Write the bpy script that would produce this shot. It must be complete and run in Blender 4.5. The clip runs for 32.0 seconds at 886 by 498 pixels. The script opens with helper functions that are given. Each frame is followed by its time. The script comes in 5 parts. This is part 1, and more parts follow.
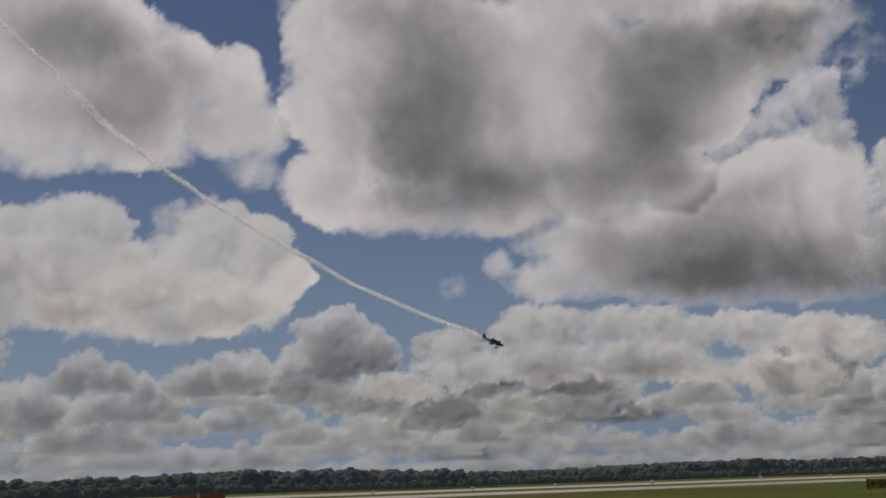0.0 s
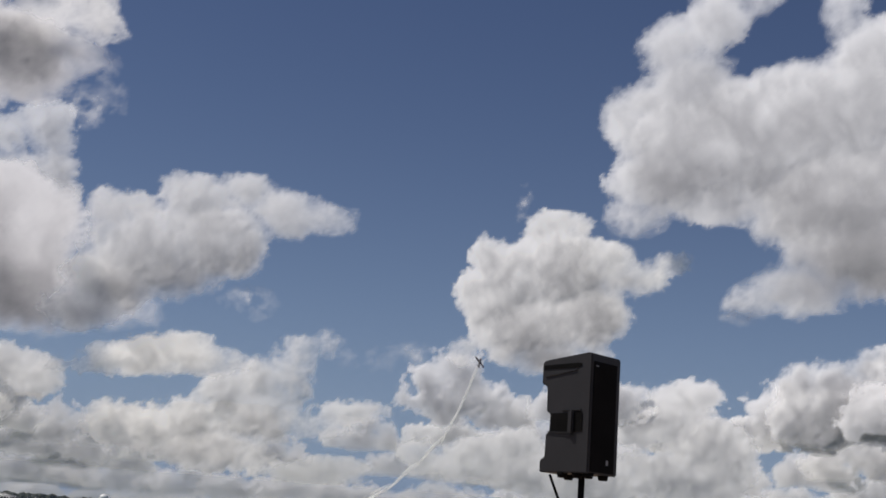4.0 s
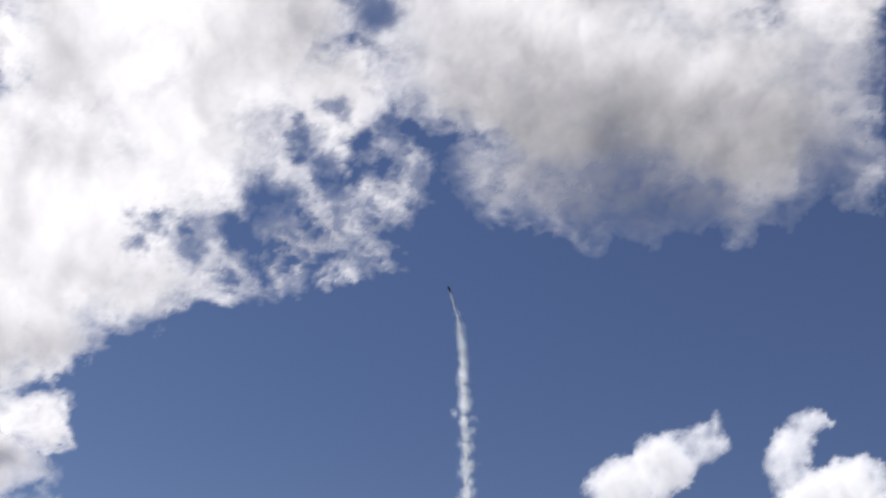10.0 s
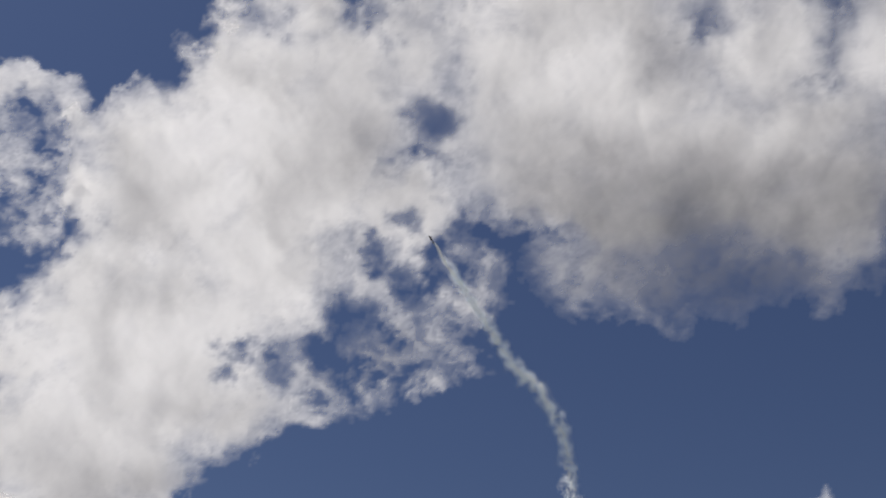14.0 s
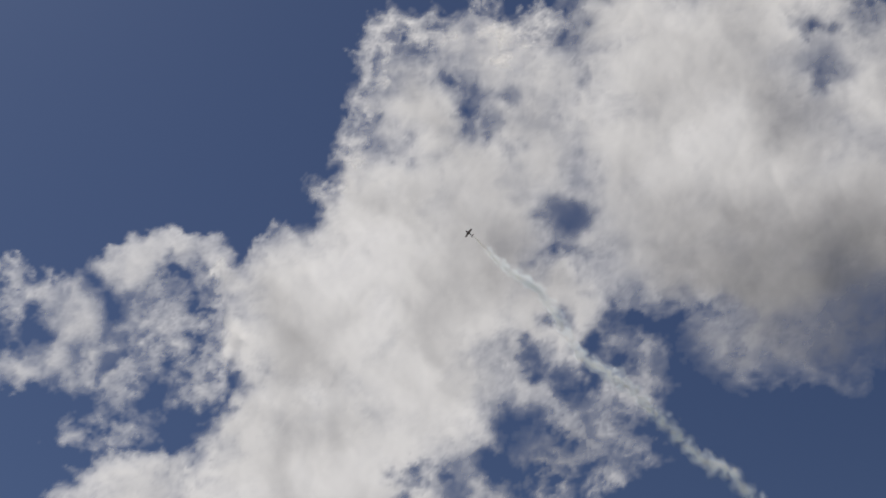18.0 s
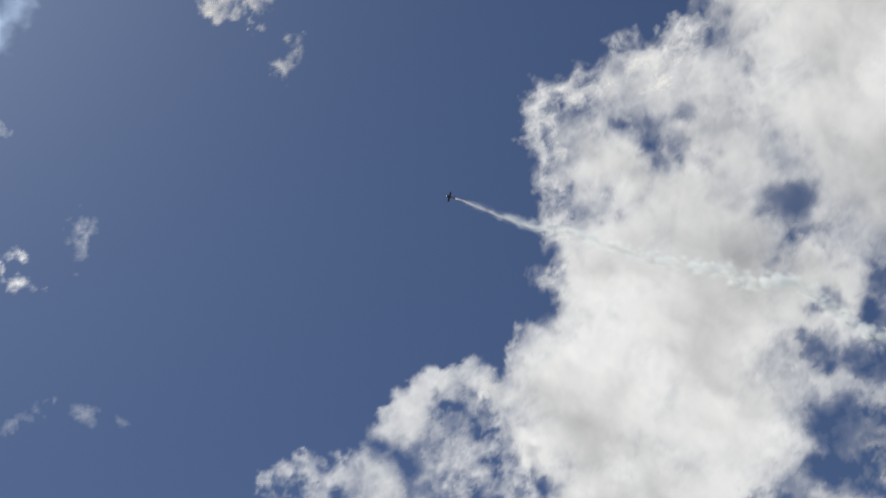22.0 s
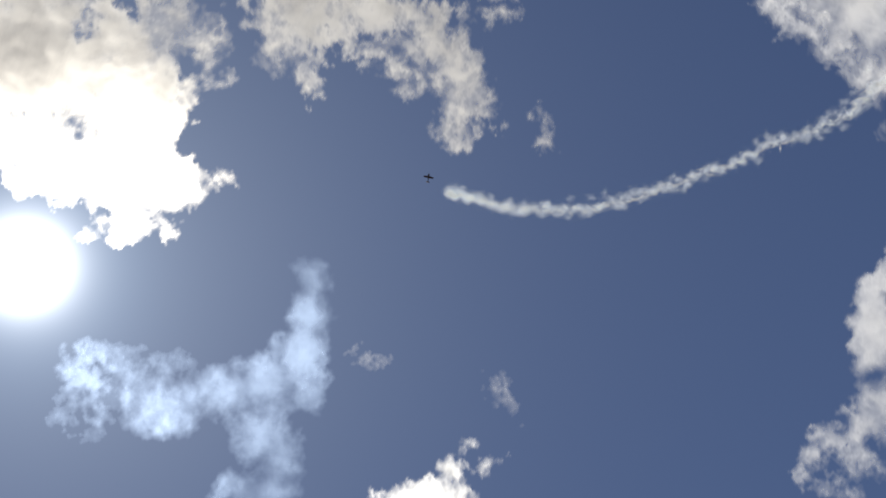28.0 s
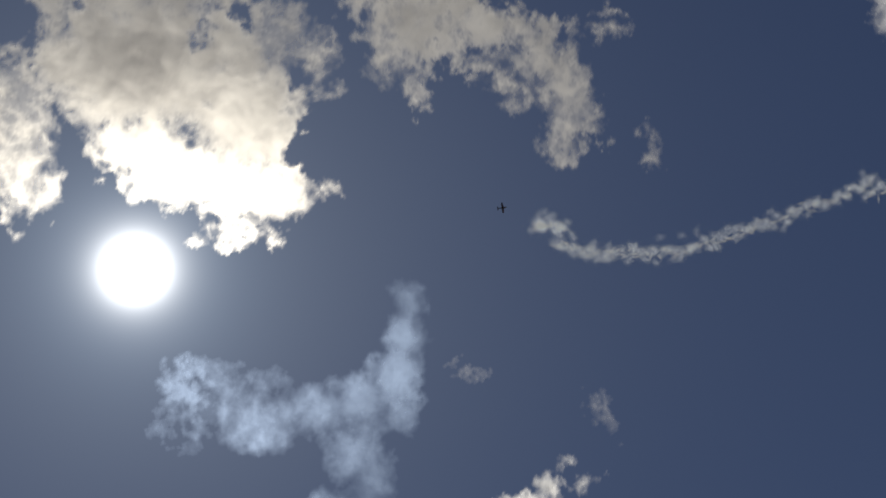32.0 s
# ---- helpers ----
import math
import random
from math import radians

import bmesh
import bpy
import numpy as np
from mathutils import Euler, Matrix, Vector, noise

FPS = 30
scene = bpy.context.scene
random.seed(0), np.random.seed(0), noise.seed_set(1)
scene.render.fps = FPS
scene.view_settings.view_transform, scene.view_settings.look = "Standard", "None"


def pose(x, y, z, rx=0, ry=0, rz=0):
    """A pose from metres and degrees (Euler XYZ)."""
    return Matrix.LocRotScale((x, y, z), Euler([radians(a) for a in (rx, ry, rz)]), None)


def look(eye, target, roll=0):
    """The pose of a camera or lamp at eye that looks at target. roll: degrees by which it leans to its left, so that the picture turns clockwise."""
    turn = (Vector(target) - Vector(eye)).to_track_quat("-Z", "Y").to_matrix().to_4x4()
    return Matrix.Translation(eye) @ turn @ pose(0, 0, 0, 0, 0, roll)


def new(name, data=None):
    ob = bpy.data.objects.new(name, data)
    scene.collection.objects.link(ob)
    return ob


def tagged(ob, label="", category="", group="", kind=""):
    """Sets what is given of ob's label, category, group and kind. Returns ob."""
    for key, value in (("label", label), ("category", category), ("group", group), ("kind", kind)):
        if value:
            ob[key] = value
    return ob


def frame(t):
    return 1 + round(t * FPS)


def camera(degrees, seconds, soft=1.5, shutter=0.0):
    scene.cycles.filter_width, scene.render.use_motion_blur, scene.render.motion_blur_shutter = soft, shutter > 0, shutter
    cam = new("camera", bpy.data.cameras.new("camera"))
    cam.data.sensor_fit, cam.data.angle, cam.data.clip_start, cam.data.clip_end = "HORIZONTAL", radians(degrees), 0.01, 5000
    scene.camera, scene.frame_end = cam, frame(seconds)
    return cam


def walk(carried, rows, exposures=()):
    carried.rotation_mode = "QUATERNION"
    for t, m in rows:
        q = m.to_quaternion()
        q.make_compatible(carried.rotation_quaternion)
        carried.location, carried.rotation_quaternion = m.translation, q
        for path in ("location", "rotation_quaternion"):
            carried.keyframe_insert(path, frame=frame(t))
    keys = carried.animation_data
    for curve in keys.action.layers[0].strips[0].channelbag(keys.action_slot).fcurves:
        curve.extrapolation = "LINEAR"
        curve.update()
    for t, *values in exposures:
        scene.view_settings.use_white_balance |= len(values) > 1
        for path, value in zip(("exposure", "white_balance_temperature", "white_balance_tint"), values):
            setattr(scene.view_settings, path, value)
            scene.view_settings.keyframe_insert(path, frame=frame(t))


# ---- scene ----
SKY_STRENGTH = 0.073
EXPOSURES = [(t, e, k, g) for t, e, k, g in (
    (0, -1.1, 6850, 12), (1, -0.93, 6850, 12), (2.5, -0.82, 6550, 12), (5, -0.58, 6500, 12), (7, -0.2, 6500, 12), (9, 0.0, 6500, 12), (11, -0.3, 6500, 12),
    (12, -0.55, 6550, 11), (13, -0.6, 6600, 11), (19, -0.8, 6700, 9), (22, -0.46, 6600, 6), (23, -0.32, 6550, 5), (24, -0.32, 6550, 5), (25, -0.25, 6600, 6), (26, -0.2, 6650, 7),
    (28.5, -0.72, 6650, 8), (30, -1.2, 6750, 8), (32, -1.44, 6750, 8))]
EYE = (0.0, 0.0, 1.65)
cam = camera(39.0, 32.0, 1.7)
WAY = [
    (0, pose(*EYE, 100.64, 1.81, 30.83)),
    (0.5, pose(*EYE, 98.58, 1.17, 22.36)),
    (1, pose(*EYE, 96.83, 2.60, 15.50)),
    (1.5, pose(*EYE, 95.80, 2.15, 6.71)),
    (2, pose(*EYE, 96.40, 1.31, 0.15)),
    (2.5, pose(*EYE, 97.58, 0.87, -2.91)),
    (4.5, pose(*EYE, 105.47, -4.71, -6.98)),
    (5, pose(*EYE, 108.15, -4.31, -7.53)),
    (5.5, pose(*EYE, 110.56, -5.34, -8.94)),
    (6, pose(*EYE, 112.76, -5.82, -10.00)),
    (6.5, pose(*EYE, 114.18, -6.33, -11.00)),
    (7, pose(*EYE, 115.44, -6.34, -11.09)),
    (7.5, pose(*EYE, 116.63, -5.73, -10.81)),
    (8, pose(*EYE, 118.26, -5.96, -10.80)),
    (8.5, pose(*EYE, 119.23, -6.33, -10.73)),
    (9, pose(*EYE, 119.99, -6.83, -10.46)),
    (9.5, pose(*EYE, 121.24, -6.50, -9.97)),
    (10, pose(*EYE, 122.80, -6.13, -9.86)),
    (10.5, pose(*EYE, 123.98, -5.59, -9.41)),
    (11, pose(*EYE, 124.71, -5.84, -8.89)),
    (11.5, pose(*EYE, 125.37, -5.73, -7.88)),
    (12, pose(*EYE, 125.59, -5.21, -6.59)),
    (12.5, pose(*EYE, 125.80, -4.44, -5.07)),
    (13, pose(*EYE, 126.45, -4.25, -4.88)),
    (13.5, pose(*EYE, 126.54, -3.97, -4.35)),
    (14, pose(*EYE, 127.01, -3.25, -3.43)),
    (14.5, pose(*EYE, 128.05, -3.11, -2.63)),
    (16.5, pose(*EYE, 129.59, -0.90, 3.41)),
    (17, pose(*EYE, 130.31, -0.68, 4.57)),
    (17.5, pose(*EYE, 131.27, 0.02, 6.25)),
    (18, pose(*EYE, 131.52, -0.09, 7.82)),
    (18.5, pose(*EYE, 131.52, -0.72, 8.67)),
    (19, pose(*EYE, 132.11, 0.56, 10.68)),
    (19.5, pose(*EYE, 133.21, 2.11, 13.98)),
    (20, pose(*EYE, 134.45, 4.92, 18.30)),
    (20.5, pose(*EYE, 135.73, 7.01, 21.57)),
    (21, pose(*EYE, 136.81, 8.05, 25.02)),
    (21.5, pose(*EYE, 137.20, 8.99, 29.02)),
    (22, pose(*EYE, 137.34, 9.54, 31.81)),
    (22.5, pose(*EYE, 137.54, 10.00, 33.85)),
    (23, pose(*EYE, 137.67, 10.40, 35.83)),
    (23.5, pose(*EYE, 138.66, 11.52, 38.69)),
    (24, pose(*EYE, 140.81, 12.69, 43.04)),
    (24.5, pose(*EYE, 142.94, 12.67, 46.52)),
    (25, pose(*EYE, 145.00, 12.71, 50.39)),
    (25.5, pose(*EYE, 146.61, 11.53, 53.65)),
    (26, pose(*EYE, 148.09, 11.44, 56.45)),
    (26.5, pose(*EYE, 149.09, 12.20, 59.43)),
    (28.5, pose(*EYE, 151.72, 21.31, 76.97)),
    (29, pose(*EYE, 151.24, 19.82, 75.88)),
    (29.5, pose(*EYE, 151.70, 18.22, 76.32)),
    (30, pose(*EYE, 151.62, 16.53, 76.19)),
    (30.5, pose(*EYE, 151.30, 16.28, 75.61)),
    (31, pose(*EYE, 151.28, 14.94, 75.18)),
    (31.5, pose(*EYE, 151.52, 14.71, 75.53)),
    (32, pose(*EYE, 152.23, 15.34, 75.80)),
]
walk(cam, WAY, EXPOSURES)

# ---- world, sun ----
SUN_AZ, SUN_EL = -76.4, 62.2


def heading(az, el):
    """The unit way towards a bearing (clockwise from +y) and a height over the horizon, in degrees."""
    a, e = radians(az), radians(el)
    return Vector((math.sin(a) * math.cos(e), math.cos(a) * math.cos(e), math.sin(e)))


SUN_WAY = heading(SUN_AZ, SUN_EL)
world = bpy.data.worlds.new("sky")
scene.world = world
world.use_nodes = True
wn, wl = world.node_tree.nodes, world.node_tree.links
wn.clear()
sky = wn.new("ShaderNodeTexSky")
sky.sky_type, sky.sun_disc = "NISHITA", False
sky.sun_elevation, sky.sun_rotation = radians(SUN_EL), radians(SUN_AZ)
sky.altitude, sky.air_density, sky.dust_density, sky.ozone_density = 100, 1.0, 0.15, 1.5
hue = wn.new("ShaderNodeHueSaturation")
hue.inputs["Hue"].default_value, hue.inputs["Saturation"].default_value = 0.513, 1.1
# glow painted into the sky round the sun, for its disc, glare and bright air
coords = wn.new("ShaderNodeTexCoord")
dot = wn.new("ShaderNodeVectorMath")
dot.operation = "DOT_PRODUCT"
dot.inputs[1].default_value = SUN_WAY
wl.new(coords.outputs["Generated"], dot.inputs[0])


def aureole(rows):
    """A glow that falls off from the sun: pairs of sharpness and strength."""
    last = None
    for power, gain in rows:
        clamp, peak, level = (wn.new("ShaderNodeMath") for _ in range(3))
        clamp.operation, peak.operation, level.operation = "MAXIMUM", "POWER", "MULTIPLY_ADD"
        clamp.inputs[1].default_value, peak.inputs[1].default_value = 0.0, power
        level.inputs[1].default_value, level.inputs[2].default_value = gain, 0.0
        wl.new(dot.outputs["Value"], clamp.inputs[0])
        wl.new(clamp.outputs[0], peak.inputs[0])
        wl.new(peak.outputs[0], level.inputs[0])
        if last is not None:
            wl.new(last.outputs[0], level.inputs[2])
        last = level
    return last.outputs[0]


back_sky, back_halo, back_glare = (wn.new("ShaderNodeBackground") for _ in range(3))
back_glare.inputs["Color"].default_value = (0.96, 0.97, 1.0, 1)
wl.new(aureole(((26000, 60.0), (8000, 16.0), (3000, 3.6), (1200, 1.0))), back_glare.inputs["Strength"])
wl.new(aureole(((400, 0.36), (150, 0.2), (30, 0.14), (8, 0.08))), back_halo.inputs["Strength"])
back_sky.inputs["Strength"].default_value = SKY_STRENGTH
back_halo.inputs["Color"].default_value = (0.6, 0.78, 1.0, 1)
# pale haze of the low air towards the horizon
rise, low_air, haze = wn.new("ShaderNodeSeparateXYZ"), wn.new("ShaderNodeMath"), wn.new("ShaderNodeMath")
wl.new(coords.outputs["Generated"], rise.inputs[0])
low_air.operation, low_air.use_clamp, low_air.inputs[0].default_value = "SUBTRACT", True, 1.0
wl.new(rise.outputs["Z"], low_air.inputs[1])
haze.operation, haze.inputs[1].default_value = "POWER", 7.0
wl.new(low_air.outputs[0], haze.inputs[0])
hazy = wn.new("ShaderNodeMix")
hazy.data_type = "RGBA"
hazy.inputs["B"].default_value = (5.0, 7.0, 11.2, 1)
wl.new(haze.outputs[0], hazy.inputs["Factor"])
wl.new(sky.outputs[0], hue.inputs["Color"])
wl.new(hue.outputs[0], hazy.inputs["A"])
wl.new(hazy.outputs["Result"], back_sky.inputs["Color"])
both, all_air, out = wn.new("ShaderNodeAddShader"), wn.new("ShaderNodeAddShader"), wn.new("ShaderNodeOutputWorld")
wl.new(back_sky.outputs[0], both.inputs[0])
wl.new(back_halo.outputs[0], both.inputs[1])
wl.new(both.outputs[0], all_air.inputs[0])
wl.new(back_glare.outputs[0], all_air.inputs[1])
wl.new(all_air.outputs[0], out.inputs["Surface"])

sun = new("sun", bpy.data.lights.new("sun", "SUN"))
sun.data.energy, sun.data.angle, sun.data.color = 5.0, radians(0.53), (1.0, 0.955, 0.89)
sun.matrix_world = look(tuple(SUN_WAY * 400), (0, 0, 0))


# ---- materials ----


def material(name, rough=0.6, metal=0.0):
    m = bpy.data.materials.new(name)
    m.use_nodes = True
    s = m.node_tree.nodes["Principled BSDF"]
    s.inputs["Roughness"].default_value = rough
    s.inputs["Metallic"].default_value = metal
    s.inputs["Specular IOR Level"].default_value = 0.5 if rough < 0.8 else 0.08
    return m, m.node_tree.nodes, m.node_tree.links, s


def surface(name, dark, light, scale, rough=0.7, metal=0.0, fine=None, bump=0.0, coords="Object", stretch=(1, 1, 1)):
    """A surface that wanders between two colours at two scales, with a fine relief."""
    m, n, l, s = material(name, rough, metal)
    tc, mp = n.new("ShaderNodeTexCoord"), n.new("ShaderNodeMapping")
    mp.inputs["Scale"].default_value = stretch
    l.new(tc.outputs[coords], mp.inputs["Vector"])
    big, small = n.new("ShaderNodeTexNoise"), n.new("ShaderNodeTexNoise")
    big.inputs["Scale"].default_value, small.inputs["Scale"].default_value = scale, fine or scale * 9
    big.inputs["Detail"].default_value, small.inputs["Detail"].default_value = 5, 6
    for x in (big, small):
        l.new(mp.outputs[0], x.inputs["Vector"])
    mixed = n.new("ShaderNodeMath")
    mixed.operation = "MULTIPLY_ADD"
    mixed.inputs[1].default_value = 0.45
    l.new(small.outputs["Fac"], mixed.inputs[0])
    half = n.new("ShaderNodeMath")
    half.operation = "MULTIPLY"
    half.inputs[1].default_value = 0.55
    l.new(big.outputs["Fac"], half.inputs[0])
    l.new(half.outputs[0], mixed.inputs[2])
    ramp = n.new("ShaderNodeValToRGB")
    ramp.color_ramp.elements[0].position, ramp.color_ramp.elements[1].position = 0.36, 0.64
    ramp.color_ramp.elements[0].color, ramp.color_ramp.elements[1].color = (*dark, 1), (*light, 1)
    l.new(mixed.outputs[0], ramp.inputs["Fac"])
    l.new(ramp.outputs["Color"], s.inputs["Base Color"])
    if bump:
        b = n.new("ShaderNodeBump")
        b.inputs["Strength"].default_value = bump
        b.inputs["Distance"].default_value = 0.02
        l.new(small.outputs["Fac"], b.inputs["Height"])
        l.new(b.outputs[0], s.inputs["Normal"])
    return m


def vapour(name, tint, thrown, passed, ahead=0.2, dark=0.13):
    """Cloud and smoke: covers by its cover value; its depth value, thickness and baked shade together, darkens and
    cools
    its colour. thrown and passed: the shares of light sent back and let through where it is thin."""
    m = bpy.data.materials.new(name)
    m.use_nodes = True
    n, l = m.node_tree.nodes, m.node_tree.links
    n.clear()
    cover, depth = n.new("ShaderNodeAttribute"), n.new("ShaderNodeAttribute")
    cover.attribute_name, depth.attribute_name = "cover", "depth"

    def shade_by_depth(gain):
        # colour ramp that paints the cloud's shade, greyer and bluer with depth
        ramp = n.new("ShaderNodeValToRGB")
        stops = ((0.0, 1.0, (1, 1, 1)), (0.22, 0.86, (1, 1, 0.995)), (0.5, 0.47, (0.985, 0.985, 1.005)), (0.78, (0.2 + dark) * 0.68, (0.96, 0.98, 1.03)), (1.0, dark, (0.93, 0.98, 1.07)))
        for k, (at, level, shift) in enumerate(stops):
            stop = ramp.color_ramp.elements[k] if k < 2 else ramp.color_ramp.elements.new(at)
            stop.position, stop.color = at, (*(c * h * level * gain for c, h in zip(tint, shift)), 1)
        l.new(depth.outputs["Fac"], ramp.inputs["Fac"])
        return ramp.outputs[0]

    diffuse, trans, fore = n.new("ShaderNodeBsdfDiffuse"), n.new("ShaderNodeBsdfTranslucent"), n.new("ShaderNodeBsdfRefraction")
    fore.inputs["Roughness"].default_value, fore.inputs["IOR"].default_value = 0.75, 1.33
    l.new(shade_by_depth(thrown), diffuse.inputs["Color"])
    let = shade_by_depth(passed)
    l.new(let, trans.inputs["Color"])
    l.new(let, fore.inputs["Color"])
    on = n.new("ShaderNodeMixShader")
    on.inputs["Fac"].default_value = ahead
    l.new(trans.outputs[0], on.inputs[1])
    l.new(fore.outputs[0], on.inputs[2])
    lit, clear, mix, out = (n.new("ShaderNode" + k) for k in ("AddShader", "BsdfTransparent", "MixShader", "OutputMaterial"))
    l.new(diffuse.outputs[0], lit.inputs[0])
    l.new(on.outputs[0], lit.inputs[1])
    l.new(cover.outputs["Fac"], mix.inputs["Fac"])
    l.new(clear.outputs[0], mix.inputs[1])
    l.new(lit.outputs[0], mix.inputs[2])
    l.new(mix.outputs[0], out.inputs["Surface"])
    return m


# copies of one cloud vapour, their colours toned by how the sun strikes each
CLOUD = vapour("cloud_vapour", (1.0, 0.985, 0.955), 0.1, 0.94)
HEAP = vapour("heaped_cloud_vapour", (1.0, 0.98, 0.95), 0.92, 0.25)
LOW_HEAP = vapour("low_cloud_vapour", (1.0, 0.98, 0.96), 0.93, 0.3, dark=0.27)
BELLY = vapour("cloud_belly_vapour", (1.0, 0.98, 0.965), 0.1, 0.85)
GLOW = vapour("sunlit_cloud_vapour", (1.0, 0.96, 0.89), 0.12, 0.82)
SMOKE = vapour("smoke_vapour", (0.54, 0.7, 1.0), 0.1, 0.42)


# ---- clouds ----
TABLE = np.random.RandomState(7).permutation(256)
TABLE = np.concatenate([TABLE, TABLE, TABLE])
GRADS = np.random.RandomState(8).normal(size=(256, 3))
GRADS /= np.linalg.norm(GRADS, axis=1, keepdims=True)


def ripple(p):
    """Gradient noise, about -1 to 1, at points p (n x 3)."""
    cell = np.floor(p).astype(int)
    g = p - cell
    cell &= 255
    s = g * g * g * (g * (g * 6 - 15) + 10)
    total = np.zeros(len(p))
    for i in (0, 1):
        for j in (0, 1):
            for k in (0, 1):
                h = TABLE[TABLE[TABLE[cell[:, 0] + i] + cell[:, 1] + j] + cell[:, 2] + k]
                w = np.abs(1 - i - s[:, 0]) * np.abs(1 - j - s[:, 1]) * np.abs(1 - k - s[:, 2])
                total += w * ((g - (i, j, k)) * GRADS[h]).sum(1)
    return total * 1.6


def layers(p, count, fall=0.55, billow=False):
    total, size, level = np.zeros(len(p)), 0.0, 1.0
    for i in range(count):
        v = ripple(p * 2.03 ** i + 17.3 * i)
        total += level * (1 - 2.2 * np.abs(v) if billow else v)
        size, level = size + level, level * fall
    return total / size


def sky_axes(az, el):
    c = np.array(heading(az, el))
    e = np.cross(c, (0, 0, 1.0))
    e /= np.linalg.norm(e)
    return c, e, np.cross(e, c)


LAYER, BOW = 1400.0, 0.31


def layer_range(ways):
    """How far off the sheet of clouds lies, by the height of the way: a flat deck that bows down to the horizon."""
    return LAYER / (ways[:, 2] + BOW)


def cloud(label, lobes, holes, cores, deck, soft, fray, step, seed, mat=None, name="cloud", relief=0.16, size=2.4, gain=1.0, flat_at=None, bulge=0.0, lumpy=0.6, lean=0.0, wispy=0.0, rough=1.0, lace=0.0, deep=1.0, grain=1.0):
    """A cloud on the deck: rounded lobes (bearing, height, half axes, turn, in degrees of sky; a sixth number
    thins the lobe, a seventh softens its rim), torn at the rim by noise; holes are torn through it, cores paint dark
    bellies.
    Its depth value bakes in its own shade, from the cloud on the sun's side of a place, and its own
    thickness; it is cut flat at the height flat_at; with bulge its lobes swell towards the ground as rounded heads;
    with lean it stands up from its base, leaning back by that slope, in place of lying on the deck."""
    mean = sum((heading(q[0], q[1]) for q in lobes), Vector()).normalized()
    c, e, n = sky_axes(math.degrees(math.atan2(mean.x, mean.y)), math.degrees(math.asin(mean.z)))

    def flat(v):
        r = np.degrees(np.arccos(np.clip(v @ c, -1, 1)))
        k = r / max(1e-6, np.hypot(v @ e, v @ n))
        return np.array((v @ e, v @ n)) * k

    def spots(rows):
        made = []
        for q in rows:
            qc, qe, qn = sky_axes(q[0], q[1])
            o = flat(qc)
            t = radians(q[4])
            out = qc + 0.02 * (qe * math.cos(t) + qn * math.sin(t))
            tip = flat(out / np.linalg.norm(out)) - o
            tip /= np.hypot(*tip)
            made.append((o, tip, q[2], q[3], q[5] if len(q) > 5 else 1.0, q[6] if len(q) > 6 else 1.0))
        return made

    blobs, gaps, dense = spots(lobes), spots(holes), spots(cores)
    lo = np.min([b[0] - max(b[2], b[3]) for b in blobs], 0) - 2 * fray - 0.3
    hi = np.max([b[0] + max(b[2], b[3]) for b in blobs], 0) + 2 * fray + 0.3
    nu, nv = (int(x) + 2 for x in (hi - lo) / step)
    u, v = np.meshgrid(lo[0] + step * np.arange(nu), lo[1] + step * np.arange(nv))
    u, v = u.ravel(), v.ravel()
    r = np.radians(np.hypot(u, v)) + 1e-9
    ways = np.cos(r)[:, None] * c + (np.sin(r) / r)[:, None] * np.radians(u[:, None] * e + v[:, None] * n)
    p = ways * (57.3 / size) + seed * 11.7
    wu = u + fray * 0.9 * layers(p * 1.3 + 40, 4)
    wv = v + fray * 0.9 * layers(p * 1.3 + 90, 4)

    def reach(b):
        x, y = wu - b[0][0], wv - b[0][1]
        return np.hypot((x * b[1][0] + y * b[1][1]) / b[2], (y * b[1][0] - x * b[1][1]) / b[3])

    heads = np.zeros(len(u))
    field, sway, blur, share = np.full(len(u), -9.0), np.zeros(len(u)), np.zeros(len(u)), np.full(len(u), 1e-9)
    for b in blobs:
        q = reach(b)
        r = min(b[2], b[3])
        s = (1 - q) * r
        pull = np.exp(np.clip(3.0 * s, -12, 6))
        sway, blur, share = sway + pull * b[4], blur + pull * b[5], share + pull
        gap = np.clip(0.5 + 0.5 * (field - s) / 0.4, 0, 1)
        field = s + (field - s) * gap + 0.4 * gap * (1 - gap)
        head = np.sqrt(np.maximum(0, 1 - 0.9 * q * q)) * min(r, 3.0)
        more = np.clip(0.5 + 0.5 * (head - heads) / 0.25, 0, 1)
        heads = heads + (head - heads) * more + 0.25 * more * (1 - more)
    blur = np.clip(blur / share, 1.0, 9.0)
    puffs = layers(p * 1.7 + 7, 5, 0.56, True)
    broad = layers(p * 0.5 + 23, 4, 0.5)
    fine = layers(p * 1.5 + 3, 6, 0.66)
    field = field + fray * (0.9 * fine + 0.55 * puffs) / blur ** 0.3
    threads = layers(np.stack([p[:, 0] + 0.5 * fine, p[:, 1] - 0.4 * broad, p[:, 2]], 1) * 1.2 + 131, 5, 0.6, True)
    field = field + wispy * fray * 0.45 * (threads - 0.4)
    if flat_at is not None:
        rise = np.degrees(np.arcsin(ways[:, 2])) - flat_at + fray * (0.5 * fine + 0.3 * broad)
        field = np.minimum(field, rise * 1.1)
    torn = np.ones(len(u))
    for b in gaps:
        s = (1 - reach(b)) * min(b[2], b[3]) + fray * (1.5 * fine - 0.5 * puffs) / b[5]
        torn *= 1 - b[4] / (1 + np.exp(np.clip(-s / (0.16 * fray * b[5]), -30, 30)))
    body = np.maximum(field, 0)
    wisp = soft * blur * np.clip(0.75 + 1.3 * broad + 0.5 * fine, 0.25, 2.2)
    cover = (1 - np.exp(-(body / wisp) ** 1.4)) * np.clip(field / 0.06, 0, 1)
    tear = (1 - lace) * rough * (1.3 * fine + 0.5 * puffs) + lace * (1.9 * threads - 0.55)
